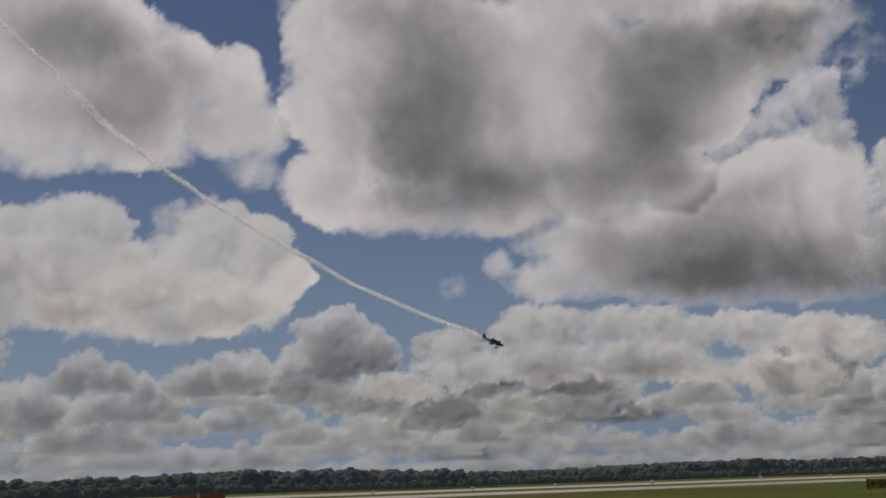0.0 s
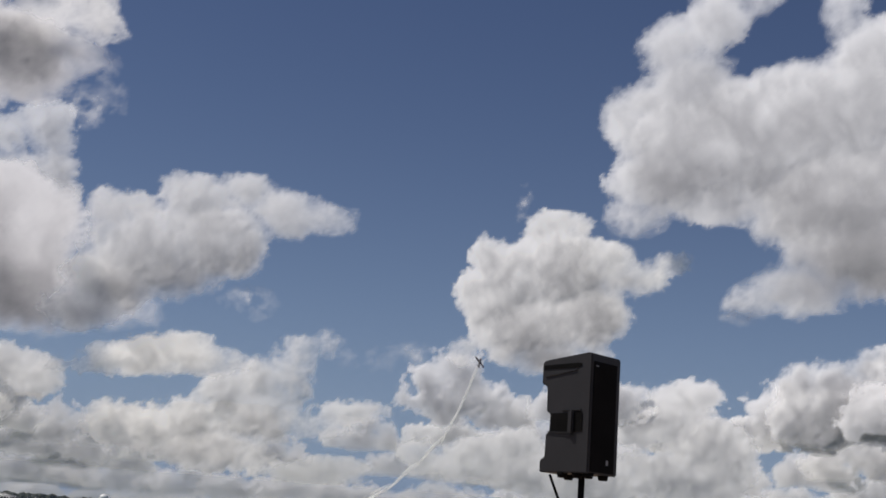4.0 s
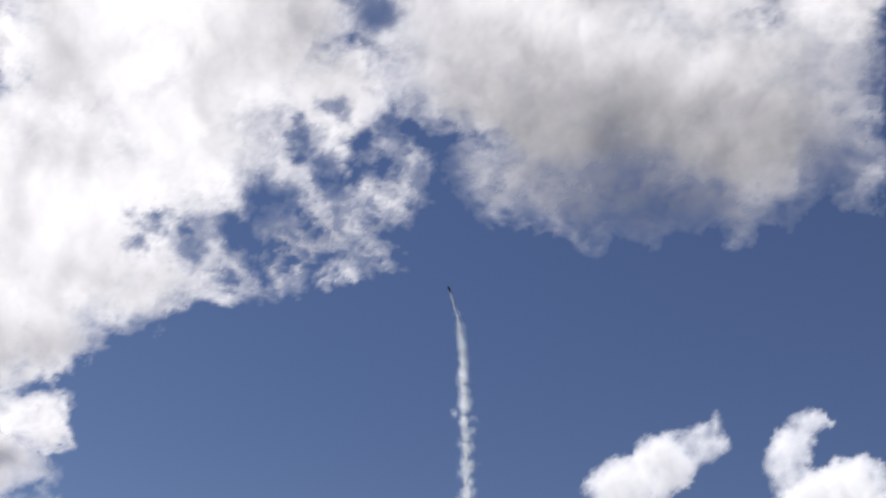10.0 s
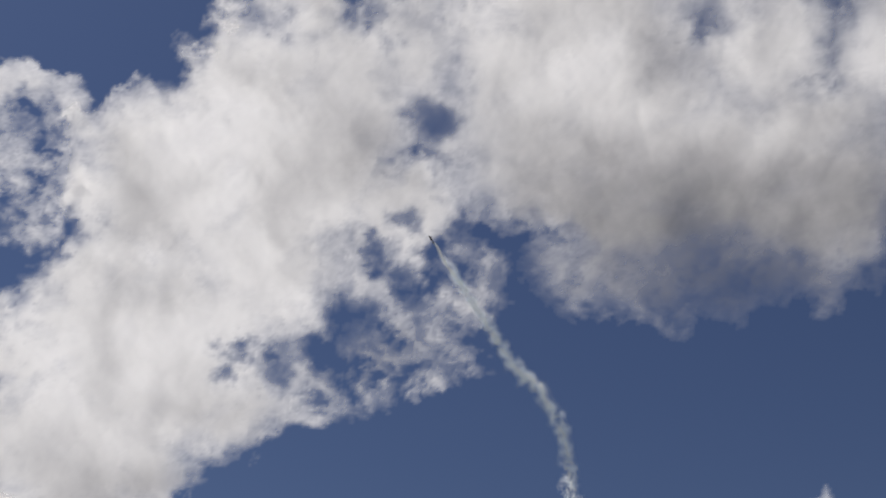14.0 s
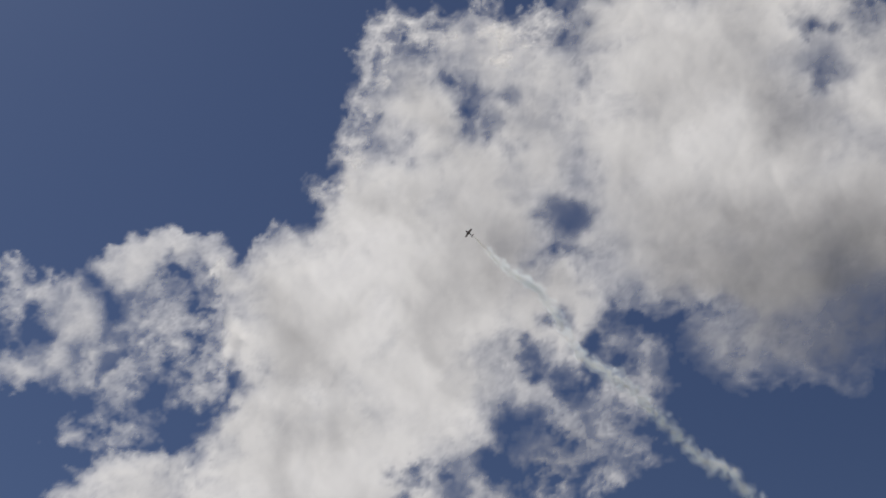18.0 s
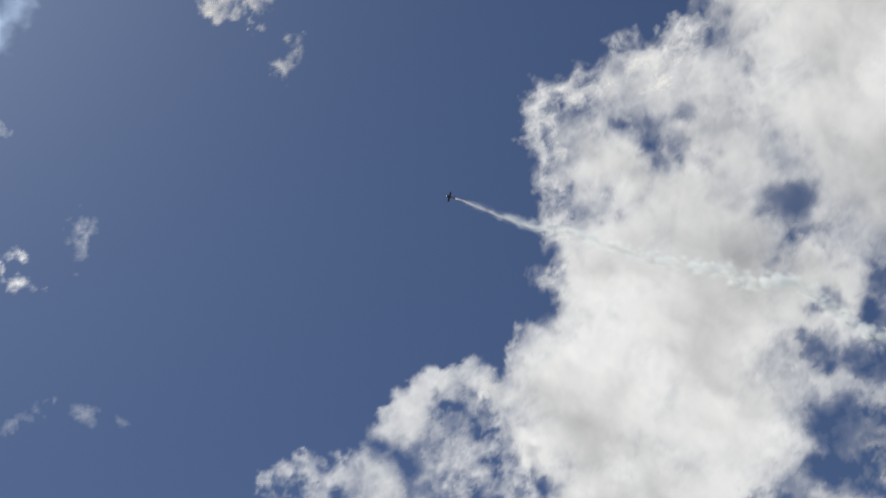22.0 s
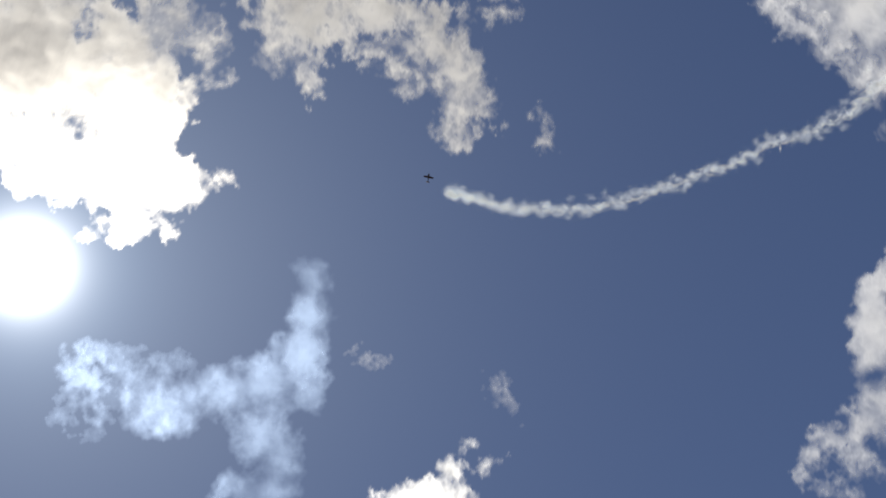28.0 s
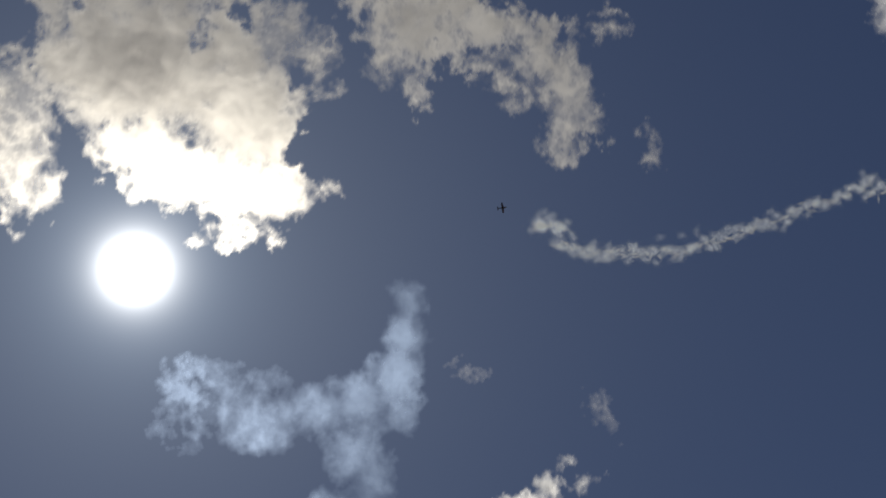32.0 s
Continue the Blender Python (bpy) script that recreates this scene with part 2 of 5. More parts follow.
    cover *= 1 - np.minimum(1, 1.35 * (1 - np.clip(sway / share, 0, 1))) * np.clip(1.0 - tear, 0, 1.1)
    cover *= 1 - wispy * np.exp(-body / (1.2 * soft)) * np.clip(0.75 - 1.3 * threads, 0, 0.95)
    cover = np.maximum(cover * torn, 0)
    full = 1 - np.exp(-body / 0.9)
    # shade baked into the depth: the cloud on the sun's side, and the place's own thickness
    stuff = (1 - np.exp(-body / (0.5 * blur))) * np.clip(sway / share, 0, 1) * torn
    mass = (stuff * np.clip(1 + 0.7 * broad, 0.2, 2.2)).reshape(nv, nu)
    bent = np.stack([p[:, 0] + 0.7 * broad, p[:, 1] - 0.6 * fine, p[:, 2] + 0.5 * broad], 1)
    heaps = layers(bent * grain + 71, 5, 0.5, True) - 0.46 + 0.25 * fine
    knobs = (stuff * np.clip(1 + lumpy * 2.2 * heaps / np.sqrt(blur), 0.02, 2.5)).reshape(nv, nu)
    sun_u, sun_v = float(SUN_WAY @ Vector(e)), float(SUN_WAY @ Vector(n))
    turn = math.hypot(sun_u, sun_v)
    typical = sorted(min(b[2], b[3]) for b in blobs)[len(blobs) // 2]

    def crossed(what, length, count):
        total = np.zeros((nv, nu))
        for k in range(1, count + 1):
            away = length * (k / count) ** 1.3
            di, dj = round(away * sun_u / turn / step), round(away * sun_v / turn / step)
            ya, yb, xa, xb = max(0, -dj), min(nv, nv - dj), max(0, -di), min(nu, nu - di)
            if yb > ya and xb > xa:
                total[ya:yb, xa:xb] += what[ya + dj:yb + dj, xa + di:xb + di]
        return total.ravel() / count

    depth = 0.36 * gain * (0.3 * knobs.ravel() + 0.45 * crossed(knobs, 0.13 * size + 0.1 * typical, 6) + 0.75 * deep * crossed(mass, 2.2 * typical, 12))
    # cores darken the colour as shaded bellies; the cloud is not built thicker
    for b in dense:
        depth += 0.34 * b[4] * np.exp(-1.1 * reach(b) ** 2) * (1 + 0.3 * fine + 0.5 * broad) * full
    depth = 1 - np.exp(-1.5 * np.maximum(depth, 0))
    lumps = layers(p * 1.2 + 61, 4, 0.42, True)
    height = relief * full * (1.2 + fray * 0.8 * lumps)
    if bulge:
        mat = mat or HEAP
        height = bulge * (0.75 * heads * full + 0.03 * size * full * (0.3 - layers(p * 0.9 + 61, 3, 0.4, True)))
    far = deck * layer_range(ways)
    if lean:
        foot = ways[cover > 0.5, 2].min()
        far = deck * LAYER / (foot + BOW)
        up = np.hypot(ways[:, 0], ways[:, 1])
        far = far * (math.sqrt(1 - foot * foot) - lean * foot) / (up - lean * ways[:, 2])
    place = np.array(EYE) + ways * (far * (1 - np.radians(height)))[:, None]
    keep = (cover > 0.03).reshape(nv, nu)
    quad = keep[:-1, :-1] | keep[1:, :-1] | keep[:-1, 1:] | keep[1:, 1:]
    j, i = np.nonzero(quad)
    a = j * nu + i
    quads = np.stack([a, a + 1, a + nu + 1, a + nu], 1)
    used = np.unique(quads)
    index = np.zeros(len(u), int)
    index[used] = np.arange(len(used))
    quads = index[quads]
    mesh = bpy.data.meshes.new(name)
    mesh.vertices.add(len(used))
    mesh.vertices.foreach_set("co", place[used].ravel().astype(np.float32))
    mesh.loops.add(quads.size)
    mesh.loops.foreach_set("vertex_index", quads.ravel().astype(np.int32))
    mesh.polygons.add(len(quads))
    mesh.polygons.foreach_set("loop_start", np.arange(0, quads.size, 4, dtype=np.int32))
    mesh.update(calc_edges=True)
    mesh.polygons.foreach_set("use_smooth", np.ones(len(quads), bool))
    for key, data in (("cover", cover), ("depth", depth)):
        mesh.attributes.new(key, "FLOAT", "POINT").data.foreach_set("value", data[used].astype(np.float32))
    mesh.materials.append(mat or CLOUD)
    mesh.update()
    ob = new(name, mesh)
    return tagged(ob, label, "cloud", "cumulus clouds in the sky")


def low_rows():
    """Heaps of small cumulus with flat grey bases that crowd together towards the horizon."""
    keep = random.Random(11)
    for el, wide, high, deck, gap in ((5.0, 2.4, 2.5, 1.02, 7.5), (3.6, 2.2, 2.0, 1.028, 5.4), (2.4, 2.0, 1.5, 1.036, 4.2), (1.3, 1.9, 1.1, 1.044, 3.2), (0.45, 1.8, 0.8, 1.05, 2.7)):
        row, az = el, -56 + keep.uniform(0, gap)
        while az < 28:
            scale = keep.uniform(0.5, 1.2)
            if row == 5.0 and -11 < az < 4:
                az += 3.0
                continue
            w, h = wide * scale, high * scale
            el = row * keep.uniform(0.85, 1.2)
            lobes = []
            for k in range(12):
                x = keep.uniform(-1, 1)
                top = h * (1 - 0.75 * x * x) * keep.uniform(0.35, 0.95)
                r = h * keep.uniform(0.2, 0.42)
                lobes.append((az + x * w, el + max(0.0, top - r * 0.6), r * keep.uniform(1.0, 1.5), r, keep.uniform(-15, 15)))
            lobes.append((az, el + h * 0.12, w * 0.9, h * 0.32, 0))
            cloud("low white and grey cumulus cloud near the horizon", lobes, [], [(az + 0.2, el, w * 1.2, h * 0.5, 0, 0.6)], deck, 0.2, 0.2 + 0.25 * h, 0.08, 30 + int(az * 3 + el * 50), size=0.7 + 0.6 * h, gain=0.8, flat_at=el - 0.3 * h, bulge=0.5, lean=0.8 + 0.3 * max(0.0, (-az - 8) / 40), mat=LOW_HEAP)
            az += gap * keep.uniform(0.5, 0.95)


low_rows()


def upper_bank():
    lobes = [
        (-47.7, 20.1, 3.99, 2.58, 4), (-49.1, 17.3, 3.02, 2.56, 4), (-45.1, 17.3, 3.38, 2.66, 3), (-42.3, 18.9, 2.21, 1.48, -29), (-40, 18.2, 1.5,
        1.75, 1), (-40.5, 16.2, 2.25, 1.5, 1), (-38.7, 16.2, 1.26, 1.26, 0, 0.9), (-48.8, 14.9, 2.34, 1.17, 3, 0.9, 1.5), (-44.4, 15.3, 2.68, 1.22, 2,
        0.95, 1.4), (-39.2, 14.4, 1.52, 1.01, 0, 0.7, 2), (-50.2, 22, 4.55, 2.73, 6), (-52.5, 17.5, 2.68, 3.57, 5),
    ]
    holes = []
    cores = [
        (-45.2, 19.5, 3.61, 1.68, -17, 1.4), (-45.1, 16.3, 3.87, 1.45, 2, 1), (-49.2, 20, 2.08, 1.39, 5, 0.6),
    ]
    return cloud("broad grey-bellied cumulus cloud with ragged white rim", lobes, holes, cores, 0.99, 0.36, 0.5, 0.10, 3, gain=0.42, size=1.9, lumpy=0.4, grain=0.7, bulge=0.2, mat=BELLY)


def left_puff():
    lobes = [
        (-47.3, 12, 1.9, 1.31, 2), (-49.9, 11.9, 0.92, 0.92, 2), (-45.8, 11.8, 1.21, 1.21, 1), (-47.7, 10, 2.61, 1.89, 1), (-41, 11.6, 1.75, 1.5, 0),
        (-42.3, 10.6, 1.74, 1.24, 0), (-39, 10.8, 1.52, 1.52, 0), (-37.7, 9.5, 1.15, 1.02, -1), (-44.3, 9.3, 2.93, 1.71, 0), (-40.5, 8.5, 3.01, 1.51,
        0), (-47.4, 8, 2.85, 0.95, 1, 1, 1.4), (-43, 7.3, 3.7, 0.74, 0, 1, 1.8), (-42.8, 12.3, 1.24, 0.62, 1, 0.5, 1.4), (-50.1, 9.9, 1.38, 1.61, 2),
        (-51.2, 8, 2.04, 1.14, 1, 0.8, 1.6), (-51.7, 11.1, 1.58, 1.36, 2),
    ]
    holes = []
    cores = [
        (-43.5, 7.4, 5.65, 0.98, 0, 0.9), (-48.1, 8.1, 2.83, 0.94, 1, 0.6), (-45.2, 10.8, 0.85, 0.97, 1, 0.5), (-50, 8.7, 1.38, 1.61, 1, 0.5),
    ]
    return cloud("bright puffy cumulus cloud with flat grey base", lobes, holes, cores, 0.72, 0.26, 0.42, 0.09, 4, gain=0.42, size=1.5, bulge=.5, lean=1.5)


def great_cloud():
    lobes = [
        (-36.2, 20.5, 1.77, 2.27, 0), (-34.7, 17.7, 2.81, 3.32, -1), (-32.4, 20.5, 3.31, 2.55, -1), (-30.9, 16.9, 4.12, 3.86, -2), (-28.4, 19.3, 3.07,
        2.81, -3), (-27, 20.3, 1.53, 1.27, -3), (-35.8, 13.6, 2.05, 1.79, -1), (-33.7, 12.6, 2.32, 1.16, -1, 1, 1.3), (-31.1, 12.5, 2.84, 1.29, -2, 1,
        1.5), (-27.8, 13.4, 3.35, 2.32, -2, 1, 1.5), (-37.1, 17.2, 1.02, 1.52, 0, 0.9), (-26.4, 16.7, 2.56, 3.84, -3), (-32.4, 23.4, 5.04, 2.52, -1),
        (-24.4, 19.1, 3.04, 2.79, -4), (-21.9, 16.4, 3.03, 3.53, -4), (-19.2, 17.5, 3.72, 3.22, -5), (-15.2, 19.3, 3.12, 1.92, -7), (-12.6, 19.7,
        2.11, 0.94, -8, 1, 2), (-23.3, 14, 2.55, 2.04, -4, 1, 2), (-20, 13.7, 2, 1.5, -4, 1, 1.5), (-20.2, 21.8, 3.7, 1.48, -6), (-24.2, 22.6, 3.01,
        2, -4),
    ]
    holes = []
    cores = [
        (-30.4, 16.8, 2.83, 3.86, -2, 1.7), (-31.3, 13.5, 3.62, 1.55, -2, 1.5), (-27.3, 13.4, 2.84, 1.16, -3, 1.3), (-32.6, 15.6, 1.54, 2.32, -1,
        0.9), (-33.8, 21.5, 1.77, 1.27, -1, 0.7), (-20.1, 14.8, 2.38, 2.25, -5, 2.2), (-23.1, 13.4, 2.29, 1.27, -4, 1.2), (-17.8, 19.1, 4.16, 2.2, -6,
        1.6), (-14.4, 19.4, 3.1, 1.43, -7, 1.4), (-21.5, 18.1, 1.76, 2.26, -5, 0.9), (-30.5, 20.7, 1.53, 1.53, -2, 0.7),
    ]
    return cloud("very large cumulus cloud with dark grey bellies", lobes, holes, cores, 0.975, 0.36, 0.5, 0.10, 5, gain=0.4, size=2.0, lumpy=0.5, grain=0.7, bulge=0.2, mat=BELLY)


def turret_cloud():
    lobes = [
        (-13.2, 16.5, 1.09, 1.09, 2), (-12.6, 16.1, 0.73, 1.46, 2), (-14.6, 15.9, 1.08, 0.72, 3), (-16.2, 15.2, 1.3, 0.66, 3), (-17.1, 15, 0.82, 0.47,
        3, 0.8), (-14.2, 13.5, 2.18, 1.69, 2), (-12.4, 13.4, 1.1, 2.21, 2), (-16.6, 13.4, 2.13, 1.42, 3, 0.9, 1.4), (-18.3, 12.6, 1.86, 1.4, 3, 1,
        1.4), (-14.9, 11.5, 3.13, 1.93, 2),
    ]
    holes = [
        (-14.9, 14.9, 1.32, 0.29, 13, 0.6, 1.5), (-17.4, 14.1, 0.94, 0.33, -7, 0.5, 1.5),
    ]
    cores = [
        (-14.7, 14.8, 1.44, 0.38, 13, 0.7), (-13.9, 13.1, 1.21, 0.97, 2, 0.3), (-16.9, 12.7, 2.13, 0.94, 2, 0.5),
    ]
    return cloud("white cumulus turret rising from grey cloud", lobes, holes, cores, 1.12, 0.24, 0.42, 0.085, 7, size=1.2, gain=0.6, bulge=.5, lean=1.0)


def middle_bank():
    lobes = [
        (-16.1, 11, 4.77, 2.39, 2), (-17.8, 9.2, 3.52, 1.88, 2), (-13.7, 9.8, 3.17, 2.2, 1), (-11.7, 8.6, 2.73, 1.12, 0, 1, 1.8), (-8.9, 8.9, 2.02,
        0.88, 0, 0.7, 2), (-14.1, 8.1, 3.9, 0.73, 1, 1, 1.8), (-23.2, 11.9, 3.29, 1.39, -1, 0.9, 1.7), (-19.7, 13.2, 2.56, 1.41, -2, 0.9, 1.7),
        (-25.5, 10.8, 1.75, 0.88, -1, 0.8, 1.6), (-14.5, 12.3, 3.6, 2.4, -5), (-18.3, 11.1, 3.72, 1.98, -4), (-22.2, 10.3, 3.8, 1.78, -3), (-25.4,
        8.9, 2.05, 1.03, -3, 0.9, 1.5), (-19.8, 8.9, 5, 1.25, -4, 1, 1.5), (-13.6, 8.7, 3.56, 1.42, -5, 1, 1.5), (-27.4, 11.6, 2.32, 0.72, -2, 0.8,
        2), (-28, 9.8, 0.77, 0.65, -2, 0.7, 1.5),
    ]
    holes = []
    cores = [
        (-16.8, 9, 4.75, 1.3, 1, 2), (-11.7, 8, 3.23, 0.74, 0, 1.6), (-18.3, 10, 2.8, 1.4, 2, 1), (-17.3, 12.4, 2.12, 1.18, 2, 0.5), (-18.5, 8.5,
        6.44, 1.11, -4, 1.3), (-21.5, 10.5, 3.03, 1.26, -4, 0.5), (-24.8, 10.9, 2.31, 0.77, -3, 0.5),
    ]
    return cloud("wide grey and white cumulus bank", lobes, holes, cores, 0.955, 0.34, 0.45, 0.10, 8, gain=0.55, size=1.7, lumpy=0.5, grain=0.8, bulge=0.2, mat=BELLY)


def arm_cloud():
    lobes = [
        (-9.9, 13.1, 1.05, 0.95, 1, 1, 1.3), (-8.9, 13.5, 1.13, 0.7, 1), (-6.2, 14.2, 1.65, 1.22, 0), (-3.9, 14.8, 1.22, 0.87, 0), (-2, 13.9, 1.54,
        1.23, -1, 0.95, 1.4), (-0.2, 13.8, 1.15, 0.77, -1, 0.75, 1.5), (0.9, 13.9, 0.64, 0.56, -2, 0.6, 1.4), (-7.8, 11.7, 2.78, 2.02, 0, 1, 1.3),
        (-5.1, 12.3, 2.43, 1.79, 0), (-9.4, 10.1, 2.14, 1.51, 0, 1, 1.5), (-6.8, 10.8, 2.04, 1.4, 0, 1, 1.8), (-10.4, 12.3, 0.75, 1.37, 1, 0.9, 1.8),
        (-10.7, 8.6, 1.75, 1, 0, 0.9, 2),
    ]
    holes = []
    cores = [
        (-8.9, 9.1, 2.78, 1.26, 20, 1.2), (-4.7, 10.8, 2.31, 1.03, 25, 0.8), (-1.5, 12.9, 1.54, 0.64, 9, 0.4),
    ]
    return cloud("bright white cumulus arm with rounded crown", lobes, holes, cores, 0.76, 0.25, 0.4, 0.085, 9, size=1.3, gain=0.62, bulge=.5, lean=1.0, lumpy=0.4)


def far_row():
    lobes = [
        (-26.3, 7.1, 1.54, 0.9, -2), (-27.6, 6.6, 1.03, 0.72, -2), (-25.3, 6.8, 1.28, 1.02, -2), (-22.9, 6.9, 1.52, 0.89, -3), (-20.7, 6.8, 1.5, 0.88,
        -3), (-18.9, 6.3, 0.99, 0.74, -3), (-26.1, 5.3, 2.31, 1.02, -2), (-21.8, 5.2, 3.02, 1.01, -3), (-16.7, 6.4, 1.7, 0.85, -3), (-13.8, 6, 1.89,
        0.95, -4), (-12, 5.6, 1.16, 0.93, -4), (-15.2, 4.3, 2.39, 0.96, -3), (-33.1, 4.5, 1.41, 0.64, -2), (-30.2, 6, 1.03, 0.77, -2, 0.85), (-29.5,
        5.1, 2.06, 0.72, -2, 0.9), (-31.8, 4.2, 1.54, 0.41, -2, 0.9), (-18.3, 4.5, 1.47, 0.49, -3, 0.9),
    ]
    holes = []
    cores = [
        (-25.1, 4.7, 5.36, 0.46, -2, 0.7), (-20, 5.1, 3.74, 0.55, -3, 0.8), (-13.9, 4.7, 2.84, 0.47, -3, 0.6),
    ]
    return cloud("row of white cumulus clouds low over the woods", lobes, holes, cores, 0.76, 0.2, 0.36, 0.085, 10, gain=0.7, size=1.1, bulge=.5, lean=1.2)


def small_flat_cloud():
    lobes = [
        (-8.1, 6.8, 1.78, 0.81, 0), (-5.8, 7.7, 1.15, 0.56, -1), (-5.3, 7, 2.05, 0.77, -1), (-9.4, 6.5, 1.26, 0.55, 0, 0.7, 1.6), (-3.7, 7, 1.16,
        0.46, -1, 0.6, 1.5), (-11.2, 6.2, 1, 0.37, 0, 0.5, 1.6), (-7.4, 7.2, 1.02, 0.64, 0),
    ]
    holes = []
    cores = [
        (-7.1, 6.3, 2.8, 0.36, -1, 0.8),
    ]
    return cloud("small flat cumulus cloud with white top", lobes, holes, cores, 0.8, 0.2, 0.3, 0.08, 11, gain=0.6, size=1.1, bulge=.5, lean=1.0)


def diagonal_cloud():
    lobes = [
        (-3.8, 5.5, 1.29, 1.24, 29), (-2.5, 6.3, 1.09, 1.09, 29), (-0.7, 7.6, 1.24, 0.83, 29, 0.7, 1.5), (0.5, 8.2, 0.72, 0.57, -1, 0.5, 1.8), (-5.1,
        4.3, 1.54, 1.08, -1), (-7.1, 3.8, 1.53, 0.97, -1), (-8.7, 3.9, 1.26, 0.96, -1), (-2.2, 4.8, 2.07, 1.24, -1, 0.9, 1.5), (1.7, 5.2, 1.42, 0.57,
        -1), (2.8, 5.5, 0.67, 0.39, -2), (-0.2, 4.4, 2.07, 0.57, -1, 0.6, 2), (-4.3, 3, 3.08, 0.98, -1, 0.95, 1.5), (-1.1, 6.4, 1.29, 1.29, 29, 0.7,
        1.5),
    ]
    holes = []
    cores = [
        (-2.2, 3.8, 3.87, 0.65, 9, 0.5), (-5.9, 2.7, 3.83, 0.51, -1, 0.3), (-0.9, 5.9, 1.29, 1.03, 29, 0.3),
    ]
    return cloud("long slanting bank of white and grey cumulus", lobes, holes, cores, 0.7, 0.24, 0.42, 0.085, 12, gain=0.7, size=1.1, bulge=.5, lean=1.0)


def low_cloud():
    lobes = [
        (1.1, 2.7, 1.42, 0.52, -1), (-0.5, 2.4, 1.55, 0.41, -1), (-1.8, 2.3, 0.83, 0.21, -1, 0.7), (0.6, 2.2, 1.81, 0.31, -1), (2.1, 2.8, 0.64, 0.31,
        -1, 0.8),
    ]
    holes = []
    cores = []
    return cloud("small low cumulus cloud with lit top", lobes, holes, cores, 0.8, 0.16, 0.24, 0.08, 13, gain=0.7, size=0.9, bulge=.5, lean=1.0)


def faint_cloud():
    lobes = [
        (2.3, 7.7, 1.55, 0.57, -2, 0.3, 2), (4.4, 8, 0.87, 0.57, 8, 0.45, 1.5), (5.6, 6.3, 1.54, 0.41, -2, 0.25, 2), (-3.2, 9.8, 1.29, 0.82, -1, 0.2,
        2), (9.1, 15.4, 0.35, 0.75, -4, 0.2, 1.5), (19.2, 10.8, 0.79, 0.65, -5, 0.5, 1.5), (-30.1, 8.8, 0.88, 0.52, -2, 0.45, 1.5), (-11.8, 17.6, 0.7,
        0.93, -8, 0.25, 1.5),
    ]
    holes = []
    cores = []
    return cloud("faint thin scrap of grey cloud", lobes, holes, cores, 0.98, 0.5, 0.4, 0.08, 14, size=1.4, gain=1.4, wispy=0.4)


def pole_cloud():
    lobes = [
        (7.6, 12.8, 0.82, 0.93, 4), (7.1, 11.2, 0.92, 0.98, 4), (10.8, 14.5, 0.98, 0.56, 3), (10, 14.1, 0.72, 0.67, 4), (11.8, 14.3, 0.56, 0.56, 3),
        (8.9, 11.7, 2.05, 1.75, 4), (11.2, 12.3, 2.43, 1.92, 3), (13.3, 12.8, 1.22, 0.97, 3, 0.9), (14.4, 12.1, 1.72, 0.81, 3, 0.85, 1.4), (16.1,
        12.8, 0.9, 0.5, 2, 0.6, 1.4), (9.7, 9.6, 2.68, 1.53, 4), (12.4, 10.2, 2.03, 1.47, 3, 1, 1.4), (10.7, 8.3, 2.66, 0.76, 4, 1, 1.8), (6.7, 8.3,
        0.71, 0.56, 4, 0.6, 1.4), (8.2, 10.5, 1.54, 1.54, 4),
    ]
    holes = []
    cores = [
        (10.9, 8.2, 3.3, 0.76, 4, 1.2), (13.4, 9.9, 1.52, 1.14, 3, 0.7), (11.1, 12, 1.02, 0.77, 3, 0.25), (13.8, 11.9, 1.52, 0.51, 3, 0.4),
    ]
    return cloud("compact white cumulus cloud with cauliflower top", lobes, holes, cores, 0.74, 0.2, 0.36, 0.08, 15, size=1.2, gain=0.7, bulge=.5, lean=1.0)


def right_cumulus():
    lobes = [
        (13.6, 19.3, 0.97, 1.22, 2), (14.6, 20.1, 1.22, 0.86, 2), (15.9, 22.6, 1.66, 1.26, 21), (18, 23.7, 1.68, 1.39, 30), (19.9, 24.7, 1.03, 0.88,
        -1, 0.7, 1.3), (20.5, 25.5, 0.29, 0.53, -2, 0.5, 1.3), (16.7, 20.7, 2, 1.75, 1, 0.95), (23.9, 24.4, 1.09, 0.99, 29, 0.8, 1.2), (24.9, 25.5,
        0.84, 0.56, 28, 0.75, 1.2), (23.6, 23.3, 0.85, 0.81, -2, 0.65, 1.3), (18.6, 18.4, 4.96, 2.97, 1), (22.5, 19.3, 4.32, 2.64, -1), (25.8, 21.3,
        2.79, 2.32, -3), (16, 16.8, 2.9, 1.89, 2), (23.7, 15.7, 4.5, 2.61, 0), (24.9, 13.5, 3.97, 2.1, 0), (19.7, 11.1, 1.17, 0.78, 2, 0.6, 1.8),
        (21.9, 11.8, 2.4, 1.2, 1, 0.9, 1.6), (14.5, 14.9, 1.52, 1.01, 2, 0.65, 1.8), (26.6, 23.1, 1.61, 1.03, -4), (28.6, 17, 3.37, 5.83, -2), (18.7,
        15.6, 2.23, 0.99, 1, 0.9, 1.6),
    ]
    holes = [
        (21.4, 23.3, 0.92, 1.21, -22, 0.9),
    ]
    cores = [
        (25.3, 12.2, 3.94, 1.27, 1, 1.3), (18.7, 16, 3.71, 1.11, 1, 0.6), (24.4, 14.7, 2.82, 1.17, 0, 0.6), (20.7, 11.4, 1.69, 0.73, 2, 0.5), (16,
        16.6, 1.76, 1.51, 2, 0.3),
    ]
    return cloud("large towering cumulus cloud with grey base", lobes, holes, cores, 0.76, 0.3, 0.45, 0.09, 16, gain=0.62, size=1.7, bulge=.5, lean=1.0, lumpy=0.45)


